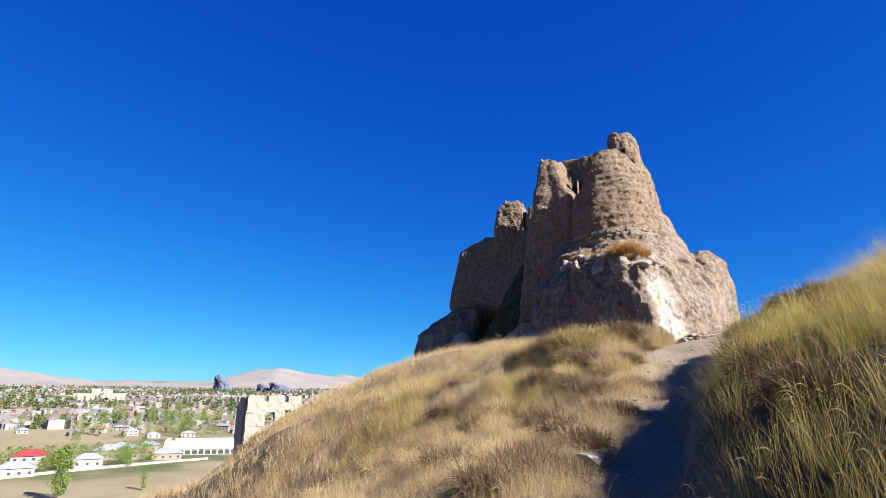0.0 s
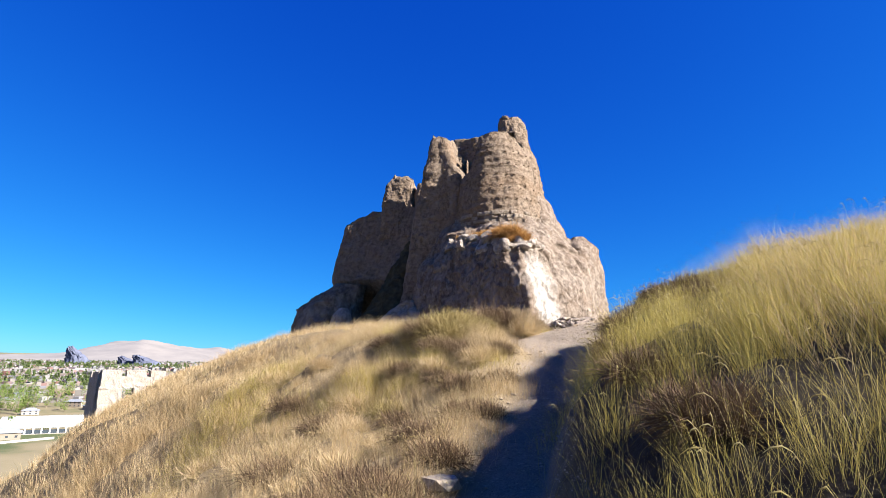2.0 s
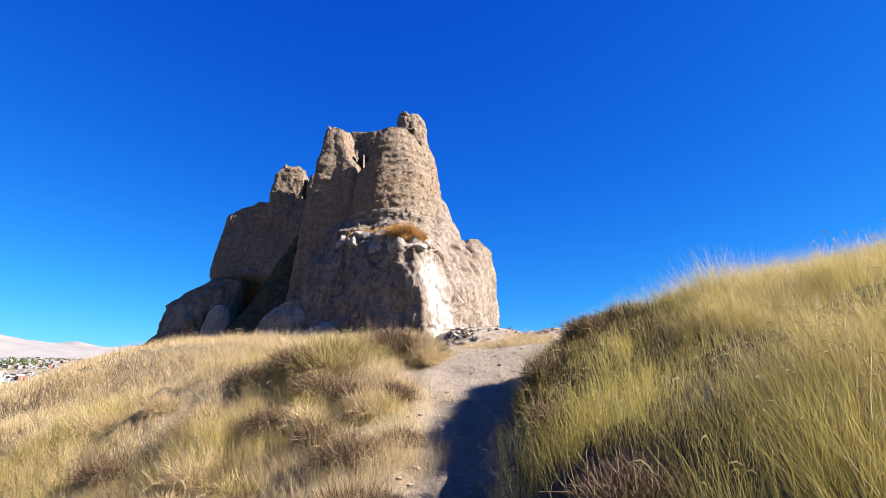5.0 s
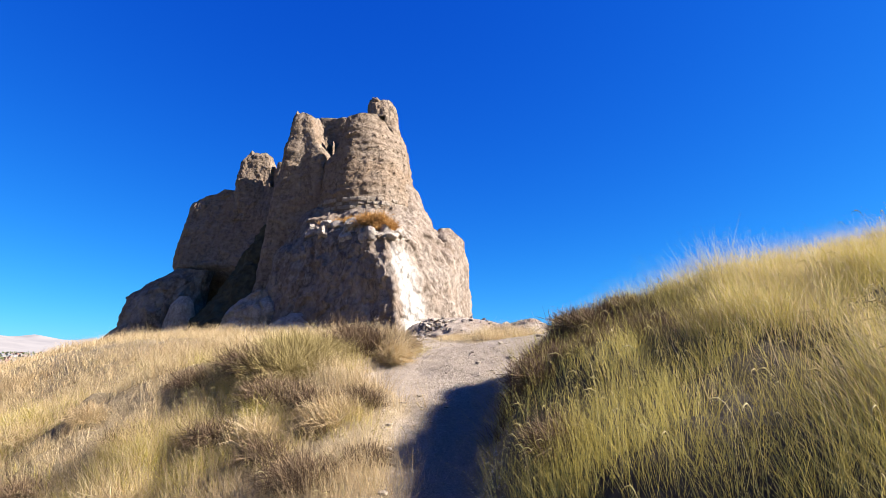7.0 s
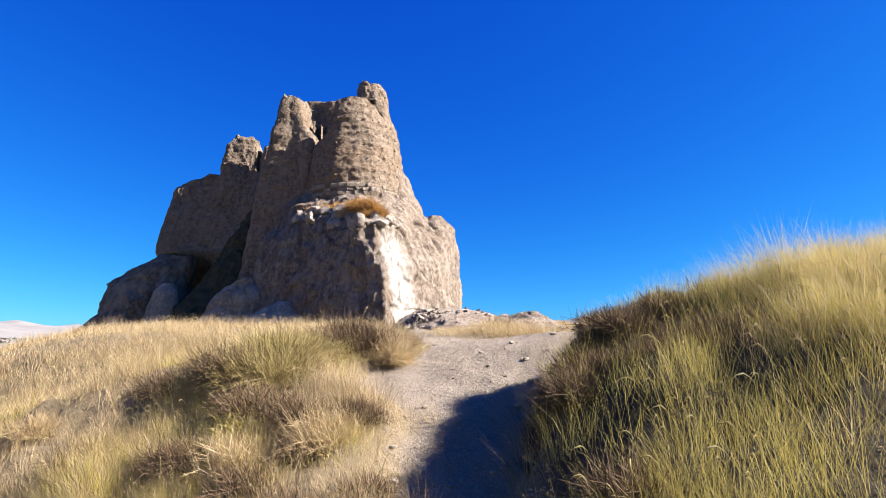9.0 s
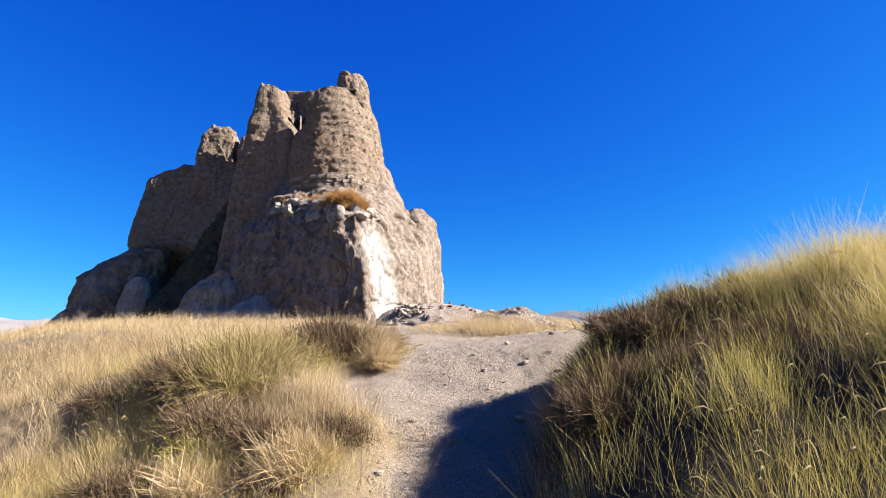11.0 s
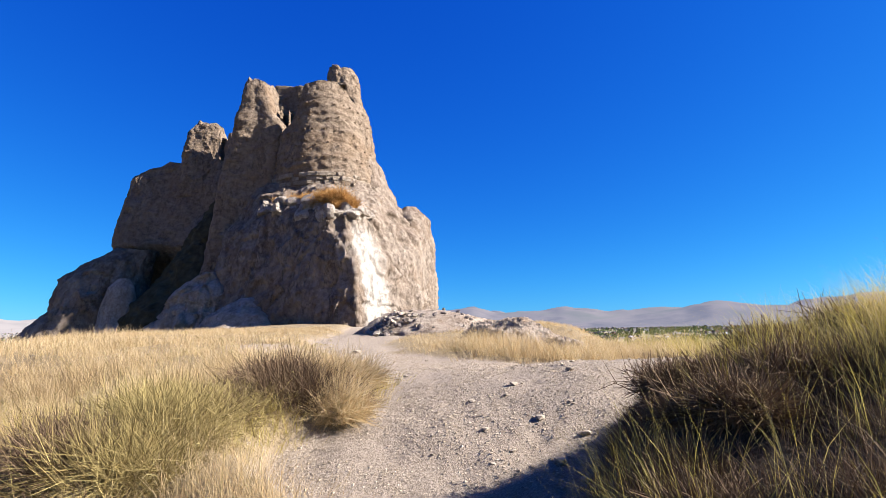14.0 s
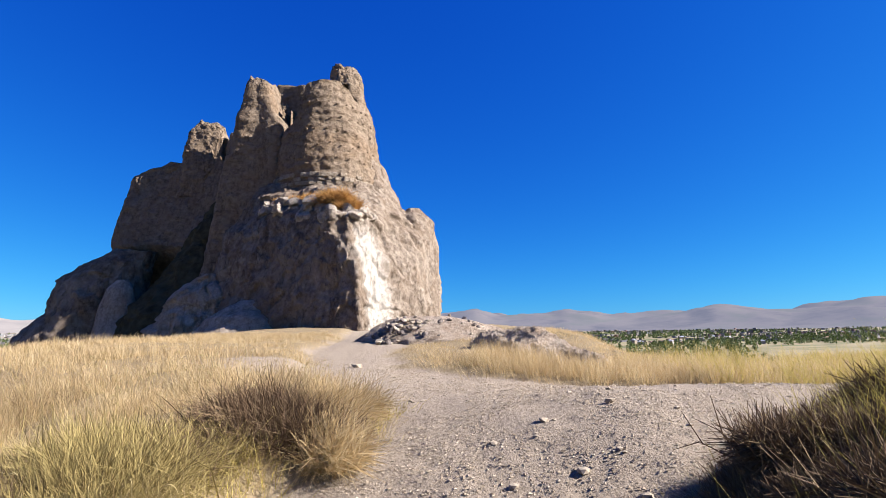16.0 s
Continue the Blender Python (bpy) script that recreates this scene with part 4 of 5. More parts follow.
# gravel too fine to count
rg = np.random.default_rng(9)
gxs, gys = rg.uniform(-1.8, 5.0, 270000), rg.uniform(-4.5, 8.0, 270000)
on = (gxs > trail_left(gys) - 0.15) & (gxs < trail_right(gys) + 0.2) & (fbm(gxs * 1.6, gys * 1.6, 0, 3, 31) > -0.35)
gxs, gys = gxs[on], gys[on]
k = len(gxs)
sz = 0.0032 + 0.011 * rg.uniform(0, 1, k) ** 4
octa = np.array([(1, 0, 0), (-0.3, 0.9, 0), (-0.7, -0.7, 0), (0.1, 0.05, 0.45), (0, 0, -0.6)])
jit = octa[None] * rg.uniform(0.7, 1.3, (k, 5, 3)) * sz[:, None, None]
turn = rg.uniform(0, 6.28, k)
c, s_ = np.cos(turn)[:, None], np.sin(turn)[:, None]
V = np.stack([jit[..., 0] * c - jit[..., 1] * s_ + gxs[:, None], jit[..., 0] * s_ + jit[..., 1] * c + gys[:, None], jit[..., 2] + (ground_z(gxs, gys) + 0.3 * sz)[:, None]], -1)
F = (np.arange(k)[:, None, None] * 5 + np.array([(0, 1, 3), (1, 2, 3), (2, 0, 3)])[None]).reshape(-1, 3)
M_GRIT = Mat("gravel_bits", 0.95, 0.1)
M_GRIT.color(M_GRIT.ramp(M_GRIT.island(), [(0.0, (0.146, 0.109, 0.0762)), (0.5, (0.265, 0.209, 0.149)), (1.0, (0.358, 0.298, 0.225))]))
tagged(new("gravel", sheet(V.reshape(-1, 3), F, "gravel", M_GRIT.m, False)), "loose buff and grey gravel on the trail", "gravel", kind="stuff")

# rock pile and outcrop on the plateau
heap = mass("rock_mound", [
    (1.0, oval(-0.1, 14.6, 2.7, 3.2)), (1.6, oval(-0.1, 14.6, 2.2, 2.5)), (1.9, oval(-0.2, 14.7, 1.75, 1.9)), (2.12, oval(-0.35, 14.8, 1.25, 1.2)), (2.24, oval(-0.5, 14.9, 0.7, 0.6)),
], M_LEDGE, n=220, step=0.03, amp=0.07, seed=71, parent=None, ridge=0.06, block=0.04, fine=0.06)
tagged(heap, "low mound of pale broken rock and earth on the plateau", "rock mound")
heap_skin = surface_of(heap)
rr = random.Random(5)
M_CINDER = plain("weathered_dark_stone", (0.115, 0.0936, 0.0828), 0.95, 0.1, 0.4, 20)
cinder_kinds = []
for me in stone_kinds[:5]:
    me = me.copy()
    me.materials.clear()
    me.materials.append(M_CINDER)
    cinder_kinds.append(me)
for k in range(90):
    a, d = rr.uniform(0, 6.28), rr.random() ** 0.7
    x, y = -1.1 + 0.62 * d * math.cos(a), 12.9 + 0.8 * d * math.sin(a)
    if k >= 62:
        x, y = rr.uniform(-1.4, 0.9), rr.uniform(12.2, 14.8)
    hit = heap_skin.ray_cast(Vector((x, y, 9)), Vector((0, 0, -1)))
    s = rr.uniform(0.04, 0.115) if k < 62 else rr.uniform(0.04, 0.1)
    pile = 0.22 * (1 - d) if k < 62 else 0.0
    ob = new("rubble_stone", cinder_kinds[k % 5] if k % 2 else stone_kinds[k % 10])
    ob.matrix_basis = Matrix.Translation((x, y, max(float(ground_z(x, y)), hit[0].z if hit[0] is not None else -9) + 0.02 + pile)) @ Matrix.Rotation(rr.uniform(0, 6.28), 4, "Z") @ Matrix.Rotation(rr.uniform(-1.2, 1.2), 4, "X") @ Matrix.Diagonal((s * rr.uniform(0.8, 1.4), s, s * rr.uniform(1.0, 1.6), 1))
    tagged(ob, "dark angular stone on the heap beside the crag" if k % 2 else "pale broken stone on the mound", "stone", "rubble stones")


# layered outcrop: a weathered step of rock, steep towards the trail, sinking into the ground behind
LX, LY = np.meshgrid(np.linspace(0.2, 2.9, 150), np.linspace(7.4, 12.0, 180))
edge_noise = 0.16 * fbm(LX * 2.2, LY * 2.2, 0, 4, 175)
inside = np.minimum(np.minimum(LX - 0.85 + 0.1 * (LY - 8), 2.5 - LX), np.minimum(LY - 7.95 - 0.12 * (1.5 - LX), 11.4 - LY)) + edge_noise
bed = 0.5 + 0.07 * fbm(LX * 1.1, LY * 1.1, 0, 3, 176) + 0.06 * (LY - 8)
rise = bed * (0.72 * smooth(-0.05, 0.28, inside) + 0.28 * smooth(0.3, 0.9, inside))
rise = rise + 0.035 * np.round(fbm(LX * 5, LY * 3.5, 0, 3, 177) * 3) / 3 * smooth(0.0, 0.2, inside) + 0.02 * fbm(LX * 14, LY * 14, 0, 3, 178)
LZ = ground_z(LX, LY) - 0.12 + rise
ids = np.arange(LX.size).reshape(LX.shape)
F = np.stack([ids[:-1, :-1], ids[:-1, 1:], ids[1:, 1:], ids[1:, :-1]], -1).reshape(-1, 4)
ledge = new("outcrop", sheet(np.stack([LX, LY, LZ], -1).reshape(-1, 3), F, "outcrop", M_LEDGE, False))
tagged(ledge, "low layered pinkish-buff rock outcrop on the plateau", "outcrop")

# ---- distance: mountains, plain, town ----
def polar(az, r):
    a = radians(az)
    return (-math.sin(a) * r, math.cos(a) * r)


def plain_z(x, y):
    return float(ground_z(np.array(x), np.array(y)))


def make_far_hills():
    """Bare hills, pale in the west, darker north-east; thin haze put in as emission."""
    m = Mat("haze_glow_hills", 1.0, 0.0)
    n = m.noise(0.004, 6, 0.6)
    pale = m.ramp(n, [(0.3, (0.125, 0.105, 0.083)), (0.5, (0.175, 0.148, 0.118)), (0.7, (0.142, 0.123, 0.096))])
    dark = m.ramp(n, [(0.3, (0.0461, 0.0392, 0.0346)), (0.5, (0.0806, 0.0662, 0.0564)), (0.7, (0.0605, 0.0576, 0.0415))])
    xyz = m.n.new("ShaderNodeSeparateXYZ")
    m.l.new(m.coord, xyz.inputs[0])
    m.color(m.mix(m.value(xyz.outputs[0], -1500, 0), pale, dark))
    # no air is modelled: a faint blue emission gives the distant haze
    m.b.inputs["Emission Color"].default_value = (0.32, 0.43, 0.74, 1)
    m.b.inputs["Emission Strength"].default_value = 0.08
    return m.m


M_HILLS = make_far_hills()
az = np.linspace(-180, 180, 721)
crest = np.interp(az, [-180, -90, -60, -45, -38, -35, -32.6, -29, -26.3, -24, -19.2, -15, -12.6, -9, -6.8, -3.3, 0, 15, 30, 38, 41, 44, 47, 50, 52.6, 56, 59.2, 63, 66, 69, 75, 90, 180],
                  [2.5, 2.5, 3.0, 3.3, 3.2, 2.8, 2.4, 2.6, 2.9, 2.6, 2.25, 2.7, 3.05, 2.6, 2.45, 3.1, 2.4, 2.0, 1.8, 1.9, 2.1, 2.4, 2.7, 2.0, 1.5, 1.2, 1.05, 0.85, 1.4, 1.9, 2.2, 2.4, 2.5])
rad = np.linspace(2700, 4300, 26)
AZ, RR = np.meshgrid(np.radians(az), rad)
HX, HY = -np.sin(AZ) * RR, np.cos(AZ) * RR
climb = smooth(2800, 4000, RR)
floor_z = PLAIN_Z + 0.035 * (RR - 500) - 6
HZ = floor_z + climb * (np.tan(np.radians(crest))[None] * 4000 + 2 - floor_z) + climb * 38 * (np.abs(fbm(HX * 0.0022, HY * 0.0022, 0, 5, 61)) - 0.25)
ids = np.arange(AZ.size).reshape(AZ.shape)
F = np.stack([ids[:-1, :-1], ids[1:, :-1], ids[1:, 1:], ids[:-1, 1:]], -1).reshape(-1, 4)
tagged(new("backdrop", sheet(np.stack([HX, HY, HZ], -1).reshape(-1, 3), F, "backdrop", M_HILLS)), "pale dry mountains round the plain, haze added as a faint glow", "mountains", kind="structure")

# the crags' blue shade is put into the rock colour
M_SHADED_CRAG = plain("shaded_crag_rock", (0.0864, 0.0936, 0.13), 1.0, 0.0, 0.3, 0.05)
for name, a0, dist, w, h, seed in (("far_crag", 51.7, 2300, 46, 58, 81), ("far_crag", 46.3, 2200, 60, 34, 82), ("far_crag", 47.9, 2250, 40, 28, 83)):
    cx, cy = polar(a0, dist)
    z0 = plain_z(cx, cy)
    crag = mass(name, [(z0 - 10, oval(cx, cy, w, w)), (z0 + h * 0.35, oval(cx - w * 0.12, cy - w * 0.1, w * 0.72, w * 0.6)), (z0 + h * 0.7, oval(cx - w * 0.3, cy - w * 0.3, w * 0.42, w * 0.4)), (z0 + h, oval(cx - w * 0.5, cy - w * 0.45, w * 0.14, w * 0.2))],
                M_SHADED_CRAG, n=60, step=6, amp=8, seed=seed, parent=None)
    tagged(crag, "steep grey crag rising from the far plain", "crag", "far crags")


def box_bm(sx, sy, sz, z0=0.0):
    bm = bmesh.new()
    bmesh.ops.create_cube(bm, size=1.0)
    bmesh.ops.scale(bm, vec=(sx, sy, sz), verts=bm.verts)
    bmesh.ops.translate(bm, vec=(0, 0, z0 + sz / 2), verts=bm.verts)
    return bm


def hip_roof(sx, sy, h, z0):
    bm = bmesh.new()
    a, b = sx / 2 + 0.6, sy / 2 + 0.6
    ridge = max(a - b, 0.5)
    base = [bm.verts.new(p) for p in ((-a, -b, z0), (a, -b, z0), (a, b, z0), (-a, b, z0))]
    low = [bm.verts.new((v.co.x, v.co.y, z0 - 0.25)) for v in base]
    r0, r1 = bm.verts.new((-ridge, 0, z0 + h)), bm.verts.new((ridge, 0, z0 + h))
    for f in ((base[0], base[1], r1, r0), (base[1], base[2], r1), (base[2], base[3], r0, r1), (base[3], base[0], r0)):
        bm.faces.new(f)
    for i in range(4):
        bm.faces.new((low[i], low[(i + 1) % 4], base[(i + 1) % 4], base[i]))
    bm.faces.new(low[::-1])
    return bm


M_PLASTER = plain("pale_plaster", (0.247, 0.223, 0.199), 0.9, 0.1, 0.1, 0.3)
M_CREAM = plain("cream_plaster", (0.214, 0.171, 0.133), 0.9, 0.1, 0.1, 0.3)
M_RED_ROOF = plain("red_sheet_roof", (0.184, 0.0288, 0.0317), 0.6, 0.3, 0.15, 0.4)
M_GREY_ROOF = plain("grey_sheet_roof", (0.187, 0.197, 0.215), 0.45, 0.4, 0.12, 0.4)
M_BROWN_ROOF = plain("tile_roof", (0.171, 0.101, 0.0706), 0.8, 0.2, 0.15, 0.4)
M_GLASS_DARK = plain("dark_window", (0.04, 0.05, 0.06), 0.15, 0.5, 0.2, 1)


def house(x, y, sx, sy, sz, rz, wall_m, roof_m, label, storeys=1):
    ob = tagged(new("house"), label, "house", "houses on the plain")
    ob.matrix_basis = pose(x, y, plain_z(x, y) - 0.3, 0, 0, rz)
    wall = part("wall", box_bm(sx, sy, sz), wall_m, ob)
    part("roof", hip_roof(sx, sy, min(sx, sy) * 0.28, sz), roof_m, ob)
    for s in range(storeys):
        z = sz * (s + 0.35) / storeys
        for k in range(max(2, int(sx / 4))):
            bm = box_bm(1.3, 0.12, 1.3, z)
            bmesh.ops.translate(bm, vec=(-sx / 2 + (k + 0.5) * sx / max(2, int(sx / 4)), -sy / 2 - 0.02, 0), verts=bm.verts)
            part("window", bm, M_GLASS_DARK, wall)
    return ob


house(-370, 160, 17, 11, 8, 63, M_PLASTER, M_RED_ROOF, "white house with a dark red sheet-metal roof", 2)
house(-341, 141, 17, 10, 5, 68, M_PLASTER, M_GREY_ROOF, "low white house with a grey metal roof")
house(-352, 183, 15, 10, 5.5, 60, M_PLASTER, M_GREY_ROOF, "white house with a light grey roof beside the field wall")
house(-384, 214, 20, 12, 6.5, 58, M_PLASTER, M_GREY_ROOF, "long white house with a grey roof among trees")
house(-402, 232, 18, 12, 6, 55, M_PLASTER, M_GREY_ROOF, "white house with a pale metal roof")
house(-372, 229, 13, 9, 5, 57, M_PLASTER, M_BROWN_ROOF, "small house with a red-brown roof")
house(-356, 236, 18, 11, 4.5, 55, M_CREAM, M_GREY_ROOF, "cream house with a grey roof by the field wall")
house(-420, 262, 15, 10, 5, 50, M_PLASTER, M_GREY_ROOF, "white house with a grey roof at the grove's edge")
rh = random.Random(19)
for k in range(34):
    a, d = rh.uniform(44, 70), rh.uniform(590, 900)
    x, y = polar(a, d)
    house(x, y, rh.uniform(9, 18), rh.uniform(7, 10), rh.uniform(3, 5.5), rh.uniform(0, 90), rh.choice((M_PLASTER, M_PLASTER, M_CREAM)), rh.choice((M_GREY_ROOF, M_GREY_ROOF, M_GREY_ROOF, M_BROWN_ROOF)), "small pale house with a hipped roof in the town", 2)
for k in range(16):
    a, d = rh.uniform(-38, -8), rh.uniform(1150, 1800)
    x, y = polar(a, d)
    house(x, y, rh.uniform(12, 26), rh.uniform(9, 14), rh.uniform(4, 8), rh.uniform(0, 90), rh.choice((M_PLASTER, M_CREAM)), rh.choice((M_GREY_ROOF, M_BROWN_ROOF, M_GREY_ROOF)), "small pale house among trees on the plain", 1)

# white vaulted hall
hall = tagged(new("hall"), "long hall with a white vaulted membrane roof", "hall")
hx, hy = -372.0, 275.0
hall.matrix_basis = pose(hx, hy, plain_z(hx, hy), 0, 0, 50)
bm = bmesh.new()
L_, W_ = 50.0, 26.0
prof = [(W_ / 2 * math.cos(math.pi * k / 16), 4.2 + 6.5 * math.sin(math.pi * k / 16)) for k in range(17)]
outer = [[bm.verts.new((sx, py, pz)) for py, pz in prof] for sx in (-L_ / 2, L_ / 2)]
inner = [[bm.verts.new((sx, py * 0.97, pz - 0.4)) for py, pz in prof] for sx in (-L_ / 2, L_ / 2)]
for k in range(16):
    bm.faces.new((outer[0][k], outer[0][k + 1], outer[1][k + 1], outer[1][k]))
    bm.faces.new((inner[0][k + 1], inner[0][k], inner[1][k], inner[1][k + 1]))
    for e in (0, 1):
        bm.faces.new((outer[e][k], inner[e][k], inner[e][k + 1], outer[e][k + 1]))
M_MEMBRANE = plain("white_membrane", (0.49, 0.49, 0.49), 0.6, 0.2, 0.03, 0.2)
part("roof", bm, M_MEMBRANE, hall, "white vaulted membrane")
part("floor_slab", box_bm(L_, W_, 0.4), M_PLASTER, hall)
part("back_wall", box_bm(0.4, W_ * 0.9, 9.0), M_GREY_ROOF, hall).location = (L_ / 2 - 1, 0, 0)
part("front_wall", box_bm(L_, 0.3, 2.6, 0.2), M_GLASS_DARK, hall).location = (0, -W_ / 2 + 0.8, 0)
for k in range(12):
    part("column", box_bm(0.9, 0.5, 4.3), M_MEMBRANE, hall).location = (-L_ / 2 + 0.6 + k * (L_ - 1.2) / 11, -W_ / 2 + 0.3, 0)

# low wall along the field
wall = tagged(new("field_wall"), "low whitewashed wall along a dry field", "wall")
for k in range(24):
    x, y = polar(71 - k * 0.75, 352 + k * 2.6)
    x2, y2 = polar(71 - (k + 1) * 0.75, 352 + (k + 1) * 2.6)
    seg = part("segment", box_bm(math.hypot(x2 - x, y2 - y) + 0.05, 0.6, 1.6), M_PLASTER, wall)
    seg.matrix_basis = pose((x + x2) / 2, (y + y2) / 2, plain_z((x + x2) / 2, (y + y2) / 2) - 0.2, 0, 0, math.degrees(math.atan2(y2 - y, x2 - x)))

# white apartment blocks
for a, d, w, h in ((63.3, 1330, 30, 17), (62.3, 1380, 16, 25), (61.4, 1360, 16, 25), (60.7, 1330, 30, 18)):
    x, y = polar(a, d)
    ob = tagged(new("apartment_block"), "white apartment block standing above the town", "building", "apartment blocks")
    ob.matrix_basis = pose(x, y, plain_z(x, y) - 1, 0, 0, a)
    wall_ob = part("wall", box_bm(w, 16, h), M_PLASTER, ob)
    part("roof", box_bm(w + 0.8, 16.8, 0.8, h), M_GREY_ROOF, ob)
    for c in range(int(w / 9)):
        bm = box_bm(3.2, 0.3, h * 0.86, h * 0.05)
        bmesh.ops.translate(bm, vec=(-w / 2 + 5 + c * 9, -8.1, 0), verts=bm.verts)
        part("window_strip", bm, M_CREAM, wall_ob)

# the rest of the town, too many to count
rc = np.random.default_rng(33)


def town(name, n, az0, az1, r0, r1, label, gap):
    a, d = rc.uniform(az0, az1, n), np.sqrt(rc.uniform(r0**2, r1**2, n))
    x, y = -np.sin(np.radians(a)) * d, np.cos(np.radians(a)) * d
    ok = fbm(x * 0.0045, y * 0.0045, 0, 3, 90) < gap
    x, y, d = x[ok], y[ok], d[ok]
    z = ground_z(x, y) - 1
    k = len(x)
    sx, sy, sz = rc.uniform(6, 17, k), rc.uniform(6, 11, k), rc.uniform(3, 6.5, k) * rc.choice([1, 1, 1, 1.6], k)
    t = rc.uniform(0, math.pi, k)
    ux, uy = np.cos(t), np.sin(t)
    V = np.empty((k, 8, 3))
    for i, (p, q, h) in enumerate(((-1, -1, 0), (1, -1, 0), (1, 1, 0), (-1, 1, 0), (-1, -1, 1), (1, -1, 1), (1, 1, 1), (-1, 1, 1))):
        V[:, i, 0] = x + (p * sx * ux - q * sy * uy) / 2
        V[:, i, 1] = y + (p * sx * uy + q * sy * ux) / 2
        V[:, i, 2] = z + h * sz
    Q = np.array([(0, 1, 5, 4), (1, 2, 6, 5), (2, 3, 7, 6), (3, 0, 4, 7), (4, 5, 6, 7)])
    F = (np.arange(k)[:, None, None] * 8 + Q[None]).reshape(-1, 4)
    tagged(new(name, sheet(V.reshape(-1, 3), F, name, M_TOWN, False)), label, "town", kind="stuff")


mt = Mat("town_walls", 0.9, 0.1)
mt.color(mt.ramp(mt.island(), [(0.0, (0.209, 0.2, 0.197)), (0.35, (0.167, 0.155, 0.142)), (0.6, (0.142, 0.117, 0.0958)), (0.8, (0.109, 0.117, 0.13)), (0.9, (0.138, 0.0626, 0.0501)), (1.0, (0.242, 0.238, 0.238))]))
M_TOWN = mt.m
town("town", 9000, 36, 76, 700, 2750, "dense pale low-rise town spread over the plain", 0.35)
town("far_town", 2600, -45, 2, 1500, 2800, "scattered pale houses of a town on the far plain", 0.3)

# ---- trees of the plain ----
M_LEAF = make_blade("poplar_leaves", [(0.0, (0.0799, 0.122, 0.0215)), (0.5, (0.122, 0.171, 0.0306)), (1.0, (0.177, 0.208, 0.049))], 0.6, 0.3)
M_LEAF_FAR = make_blade("grove_leaves", [(0.0, (0.0428, 0.0673, 0.0184)), (0.5, (0.0734, 0.101, 0.0275)), (1.0, (0.117, 0.141, 0.0428))], 0.6, 0.25)
M_BARK = plain("bark", (0.20, 0.15, 0.11), 0.9, 0.1, 0.3, 2)


def crown_mesh(name, n, width, low, high, material, seed, slim=True):
    """Many small tilted leaf clumps filling an uneven crown."""
    r = np.random.default_rng(seed)
    h = r.uniform(0, 1, n)
    prof = np.sin(np.pi * np.clip(h * 0.92 + 0.06, 0, 1)) ** (0.6 if slim else 0.8)
    a = r.uniform(0, 2 * math.pi, n)
    rr_ = width * prof * np.sqrt(r.uniform(0.05, 1, n)) * (1 + 0.3 * np.sin(3 * a + 7 * h) + 0.2 * np.sin(11 * h + seed))
    c = np.stack([np.cos(a) * rr_, np.sin(a) * rr_, low + (high - low) * h], -1)
    u = r.normal(0, 1, (n, 3))
    u /= np.linalg.norm(u, axis=1, keepdims=True)
    v = np.cross(u, r.normal(0, 1, (n, 3)))
    v /= np.linalg.norm(v, axis=1, keepdims=True)
    s = r.uniform(0.25, 0.6, (n, 1)) * (high - low) * 0.05 * (1 if slim else 1.4)
    V = np.stack([c - u * s, c + v * s * 0.7, c + u * s, c - v * s * 0.7], 1).reshape(-1, 3)
    return sheet(V, np.arange(n * 4).reshape(n, 4), name, material)


def trunk_mesh(height, r0, seed, limbs=5):
    bm = bmesh.new()
    rt = random.Random(seed)

    def limb(p, q, ra, rb):
        d = (q - p)
        m = Matrix.Translation((p + q) / 2) @ d.to_track_quat("Z", "Y").to_matrix().to_4x4()
        bmesh.ops.create_cone(bm, cap_ends=True, segments=7, radius1=ra, radius2=rb, depth=d.length, matrix=m)

    limb(Vector((0, 0, -0.3)), Vector((0.1, 0, height * 0.45)), r0, r0 * 0.6)
    limb(Vector((0.1, 0, height * 0.45)), Vector((0, 0.1, height * 0.9)), r0 * 0.6, r0 * 0.15)
    for k in range(limbs):
        z = height * (0.2 + 0.12 * k)
        a0 = rt.uniform(0, 6.28)
        limb(Vector((0.05, 0, z)), Vector((math.cos(a0) * height * 0.09, math.sin(a0) * height * 0.09, z + height * 0.16)), r0 * 0.3, r0 * 0.08)
    me = bpy.data.meshes.new("trunk")
    bm.to_mesh(me)
    bm.free()
    me.materials.append(M_BARK)
    return me


def tree(x, y, height, width, seed, label, group, slim=True, n=900, material=None):
    ob = tagged(new("poplar" if slim else "tree"), label, "tree", group)
    mesh_part("trunk", trunk_mesh(height, height * 0.018, seed), ob)
    mesh_part("crown", crown_mesh("crown", n, width, height * 0.1, height, material or M_LEAF, seed, slim), ob)
    ob.matrix_basis = pose(x, y, plain_z(x, y))
    return ob


tree(-250, 119, 21, 3.6, 301, "tall yellow-green poplar standing in a dry field", "field poplars", n=1600)
tree(-246, 152, 10, 1.6, 302, "small young poplar standing in a dry field", "field poplars", n=900)
base_round = tree(-352, 196, 9, 5, 303, "round green garden tree between houses", "garden trees", False)
base_slim = tree(-455, 226, 15, 3.2, 304, "slender green poplar in the town", "town poplars", True, 700)
rt = random.Random(6)
for k in range(75):
    a, d = rt.choice([rt.uniform(64, 72), rt.uniform(57, 66), rt.uniform(52, 60)]), rt.uniform(385, 480)
    if 50.5 < a < 57.5 and d < 452:
        continue
    x, y = polar(a, d)
    s = rt.uniform(0.7, 1.3)
    copy_thing(base_round, pose(x, y, plain_z(x, y), 0, 0, rt.uniform(0, 360)) @ Matrix.Diagonal((s, s, s, 1)))
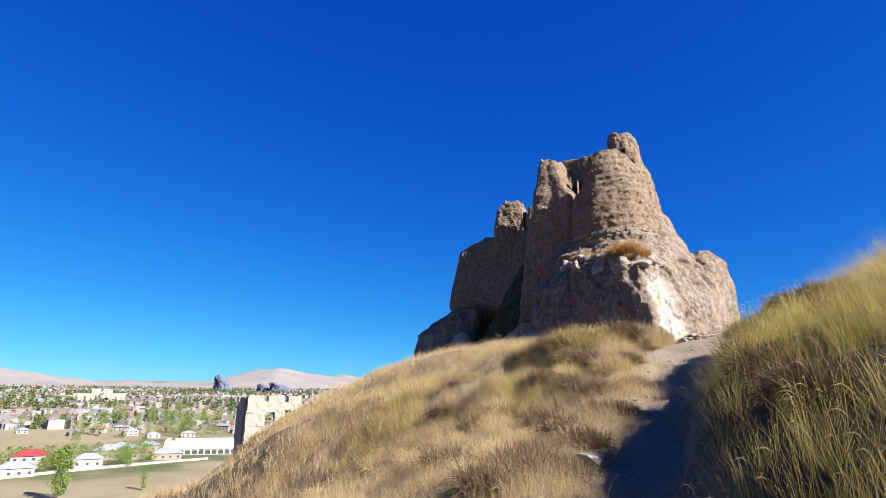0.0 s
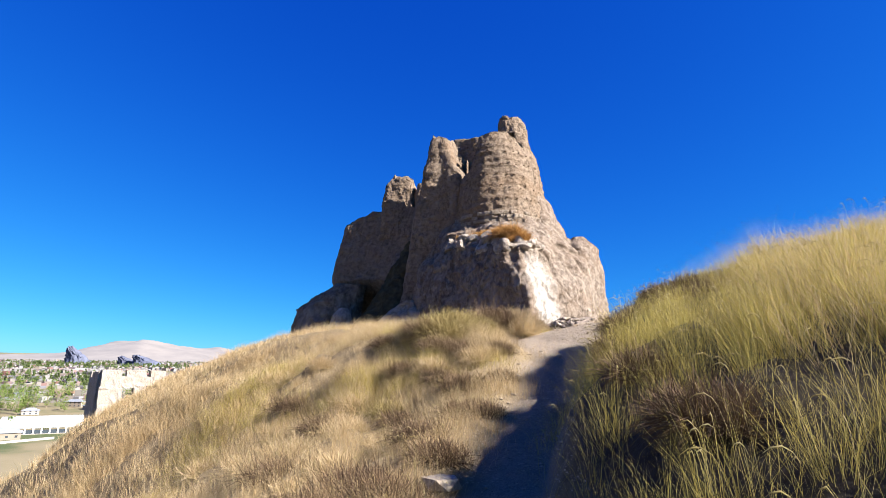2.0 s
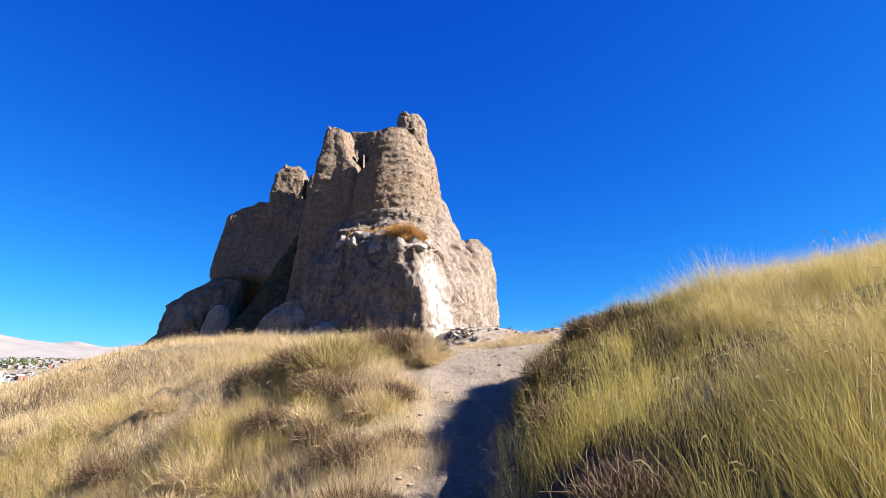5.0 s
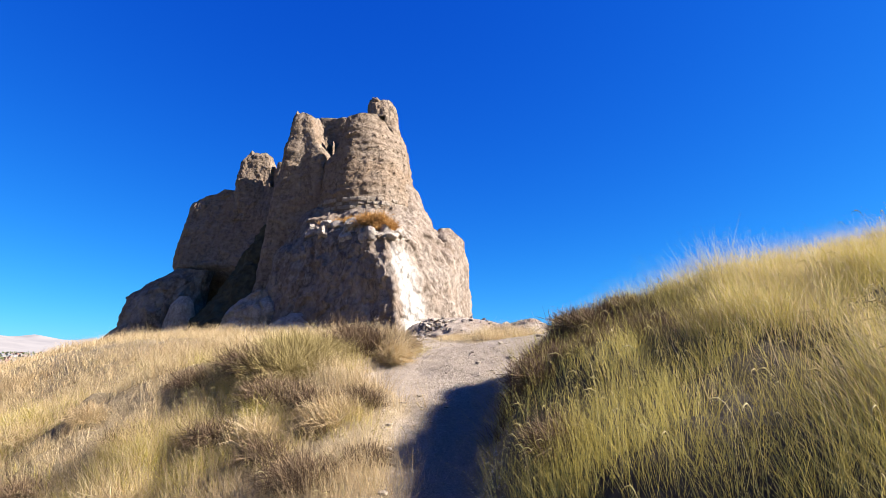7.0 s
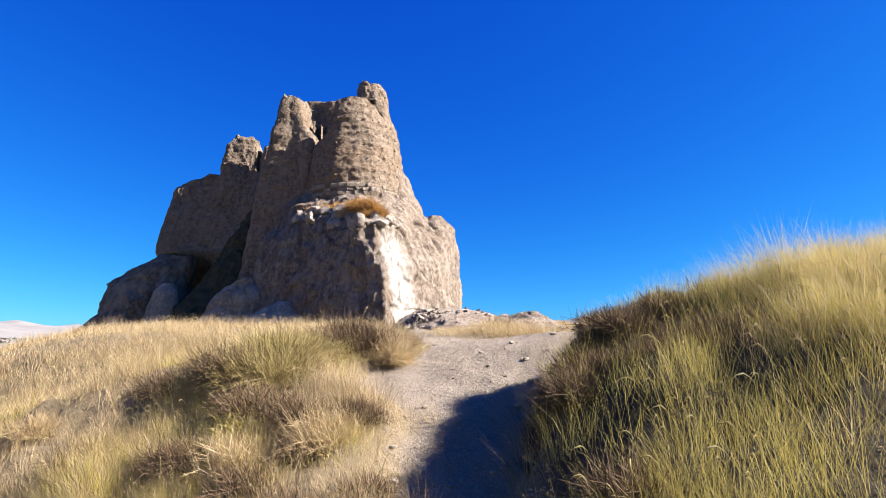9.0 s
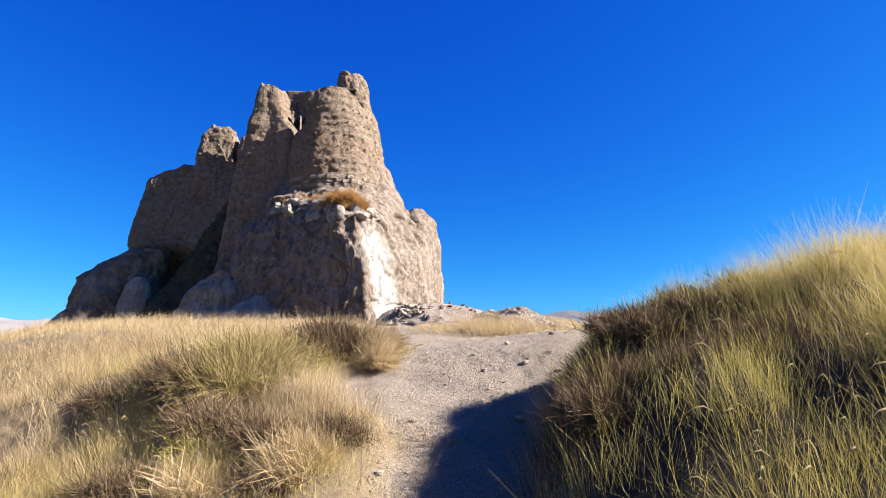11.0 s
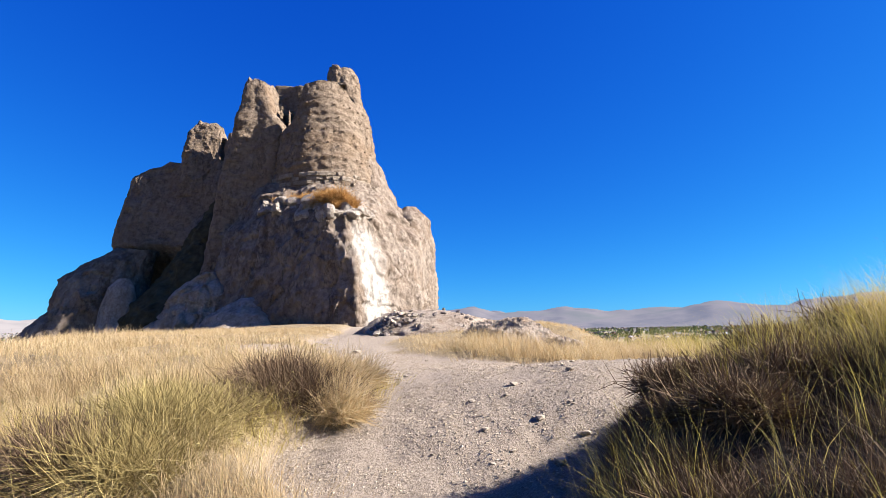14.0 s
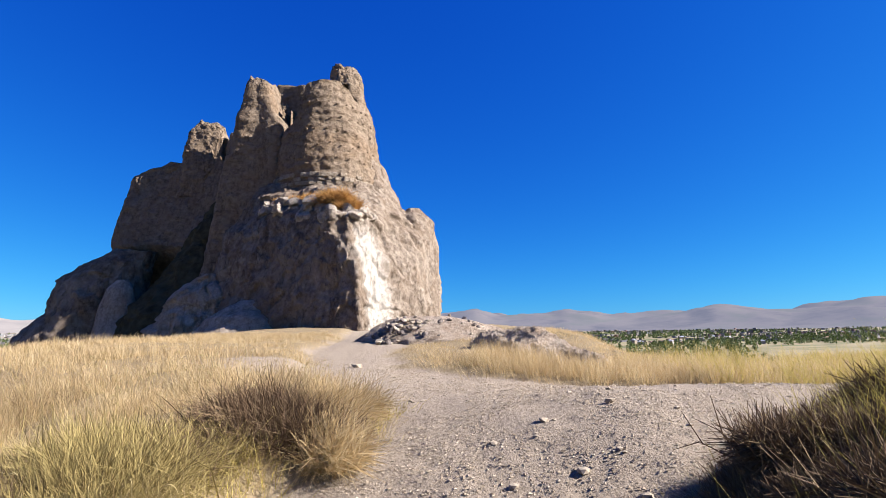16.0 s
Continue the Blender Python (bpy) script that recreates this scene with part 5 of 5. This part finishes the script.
for k in range(70):
    a, d = rt.choice([rt.gauss(56.5, 1.2), rt.gauss(52.0, 1.5), rt.gauss(60.5, 1.5), rt.uniform(44, 70)]), rt.uniform(600, 860)
    x, y = polar(a, d)
    s = rt.uniform(0.8, 1.5)
    copy_thing(base_slim, pose(x, y, plain_z(x, y), 0, 0, rt.uniform(0, 360)) @ Matrix.Diagonal((s, s, s, 1)))


def grove(name, n, az0, az1, r0, r1, label, seed):
    r = np.random.default_rng(seed)
    a, d = r.uniform(az0, az1, n), np.sqrt(r.uniform(r0**2, r1**2, n))
    x, y = -np.sin(np.radians(a)) * d, np.cos(np.radians(a)) * d
    ok = fbm(x * 0.006, y * 0.006, 0, 3, 95) > -0.05
    x, y = x[ok], y[ok]
    own = np.repeat(np.arange(len(x)), 40)
    hgt = r.uniform(6, 14, len(x))[own]
    t = r.uniform(0, 1, len(own))
    c = np.stack([x[own] + r.normal(0, 2.2, len(own)) * (1.1 - t), y[own] + r.normal(0, 2.2, len(own)) * (1.1 - t), ground_z(x, y)[own] + 0.8 + hgt * t], -1)
    u, v = r.normal(0, 1, (len(own), 3)), r.normal(0, 1, (len(own), 3))
    V = np.stack([c - u, c + v * 0.8, c + u, c - v * 0.8], 1).reshape(-1, 3)
    tagged(new(name, sheet(V, np.arange(len(V)).reshape(-1, 4), name, M_LEAF_FAR)), label, "trees", kind="stuff")


grove("town_groves", 4200, 36, 76, 640, 2500, "green groves scattered through the town", 7)
grove("plain_groves", 5200, -45, 2, 700, 2500, "dark green groves on the far plain", 8)

# ---- gatehouse ruin on the spur ----
ruin = tagged(new("gatehouse_ruin"), "ruined pale stone gatehouse with two empty windows", "ruin")
M_RUIN = make_rock("ruin_masonry", (0.22, 0.186, 0.147), (0.294, 0.255, 0.21), (0.353, 0.318, 0.274), 2.6, 0.3)
ruin.matrix_basis = pose(SPUR[0], SPUR[1], SPUR[2], 0, 0, 58)


def wall_with_openings(w, h, t, holes, notch, seed):
    """A thick wall as a grid of cells with real openings and a broken top."""
    xs = sorted({-w / 2, w / 2, *[v for hx0, hx1, *_ in holes for v in (hx0, hx1)], *np.linspace(-w / 2, w / 2, 14)})
    zs = sorted({0.0, *[v for *_, z0, z1 in holes for v in (z0, z1)], *np.linspace(0, h, 14)})
    rw = random.Random(seed)
    bm = bmesh.new()
    for i in range(len(xs) - 1):
        for k in range(len(zs) - 1):
            mx, mz = (xs[i] + xs[i + 1]) / 2, (zs[k] + zs[k + 1]) / 2
            if any(a < mx < b and c < mz < d for a, b, c, d in holes) or mz > h - notch(mx):
                continue
            g = box_bm(xs[i + 1] - xs[i], t, zs[k + 1] - zs[k], zs[k])
            bmesh.ops.translate(g, vec=(mx, 0, 0), verts=g.verts)
            me = bpy.data.meshes.new("cell")
            g.to_mesh(me)
            g.free()
            bm.from_mesh(me)
            bpy.data.meshes.remove(me)
    bmesh.ops.remove_doubles(bm, verts=bm.verts, dist=0.001)
    for v in bm.verts:
        v.co += Vector((rw.uniform(-0.12, 0.12), rw.uniform(-0.1, 0.1), rw.uniform(-0.12, 0.12)))
    return bm


def ruin_notch(x):
    return 1.5 if -2.0 < x < -0.9 else 1.0 if 1.9 < x < 2.8 else 0.3 if x < -3 else 0.0


part("wall", wall_with_openings(10.2, 14.5, 1.7, [(-1.6, 0.2, 8.7, 11.5), (2.2, 3.4, 8.9, 11.8), (-2.2, 0.0, 4.0, 6.6)], ruin_notch, 1), M_RUIN, ruin, "front wall with two windows")
side = part("wall", wall_with_openings(9.0, 14.2, 1.0, [], ruin_notch, 2), M_RUIN, ruin)
side.matrix_basis = pose(-5.0, 4.8, 0, 0, 0, 90)
side2 = part("wall", wall_with_openings(9.0, 14.2, 1.0, [(-1, 1, 7, 10)], ruin_notch, 3), M_RUIN, ruin)
side2.matrix_basis = pose(5.0, 4.8, 0, 0, 0, 90)
back = part("wall", wall_with_openings(10.2, 6.5, 1.0, [], ruin_notch, 4), M_RUIN, ruin)
back.matrix_basis = pose(0, 9.4, 0)
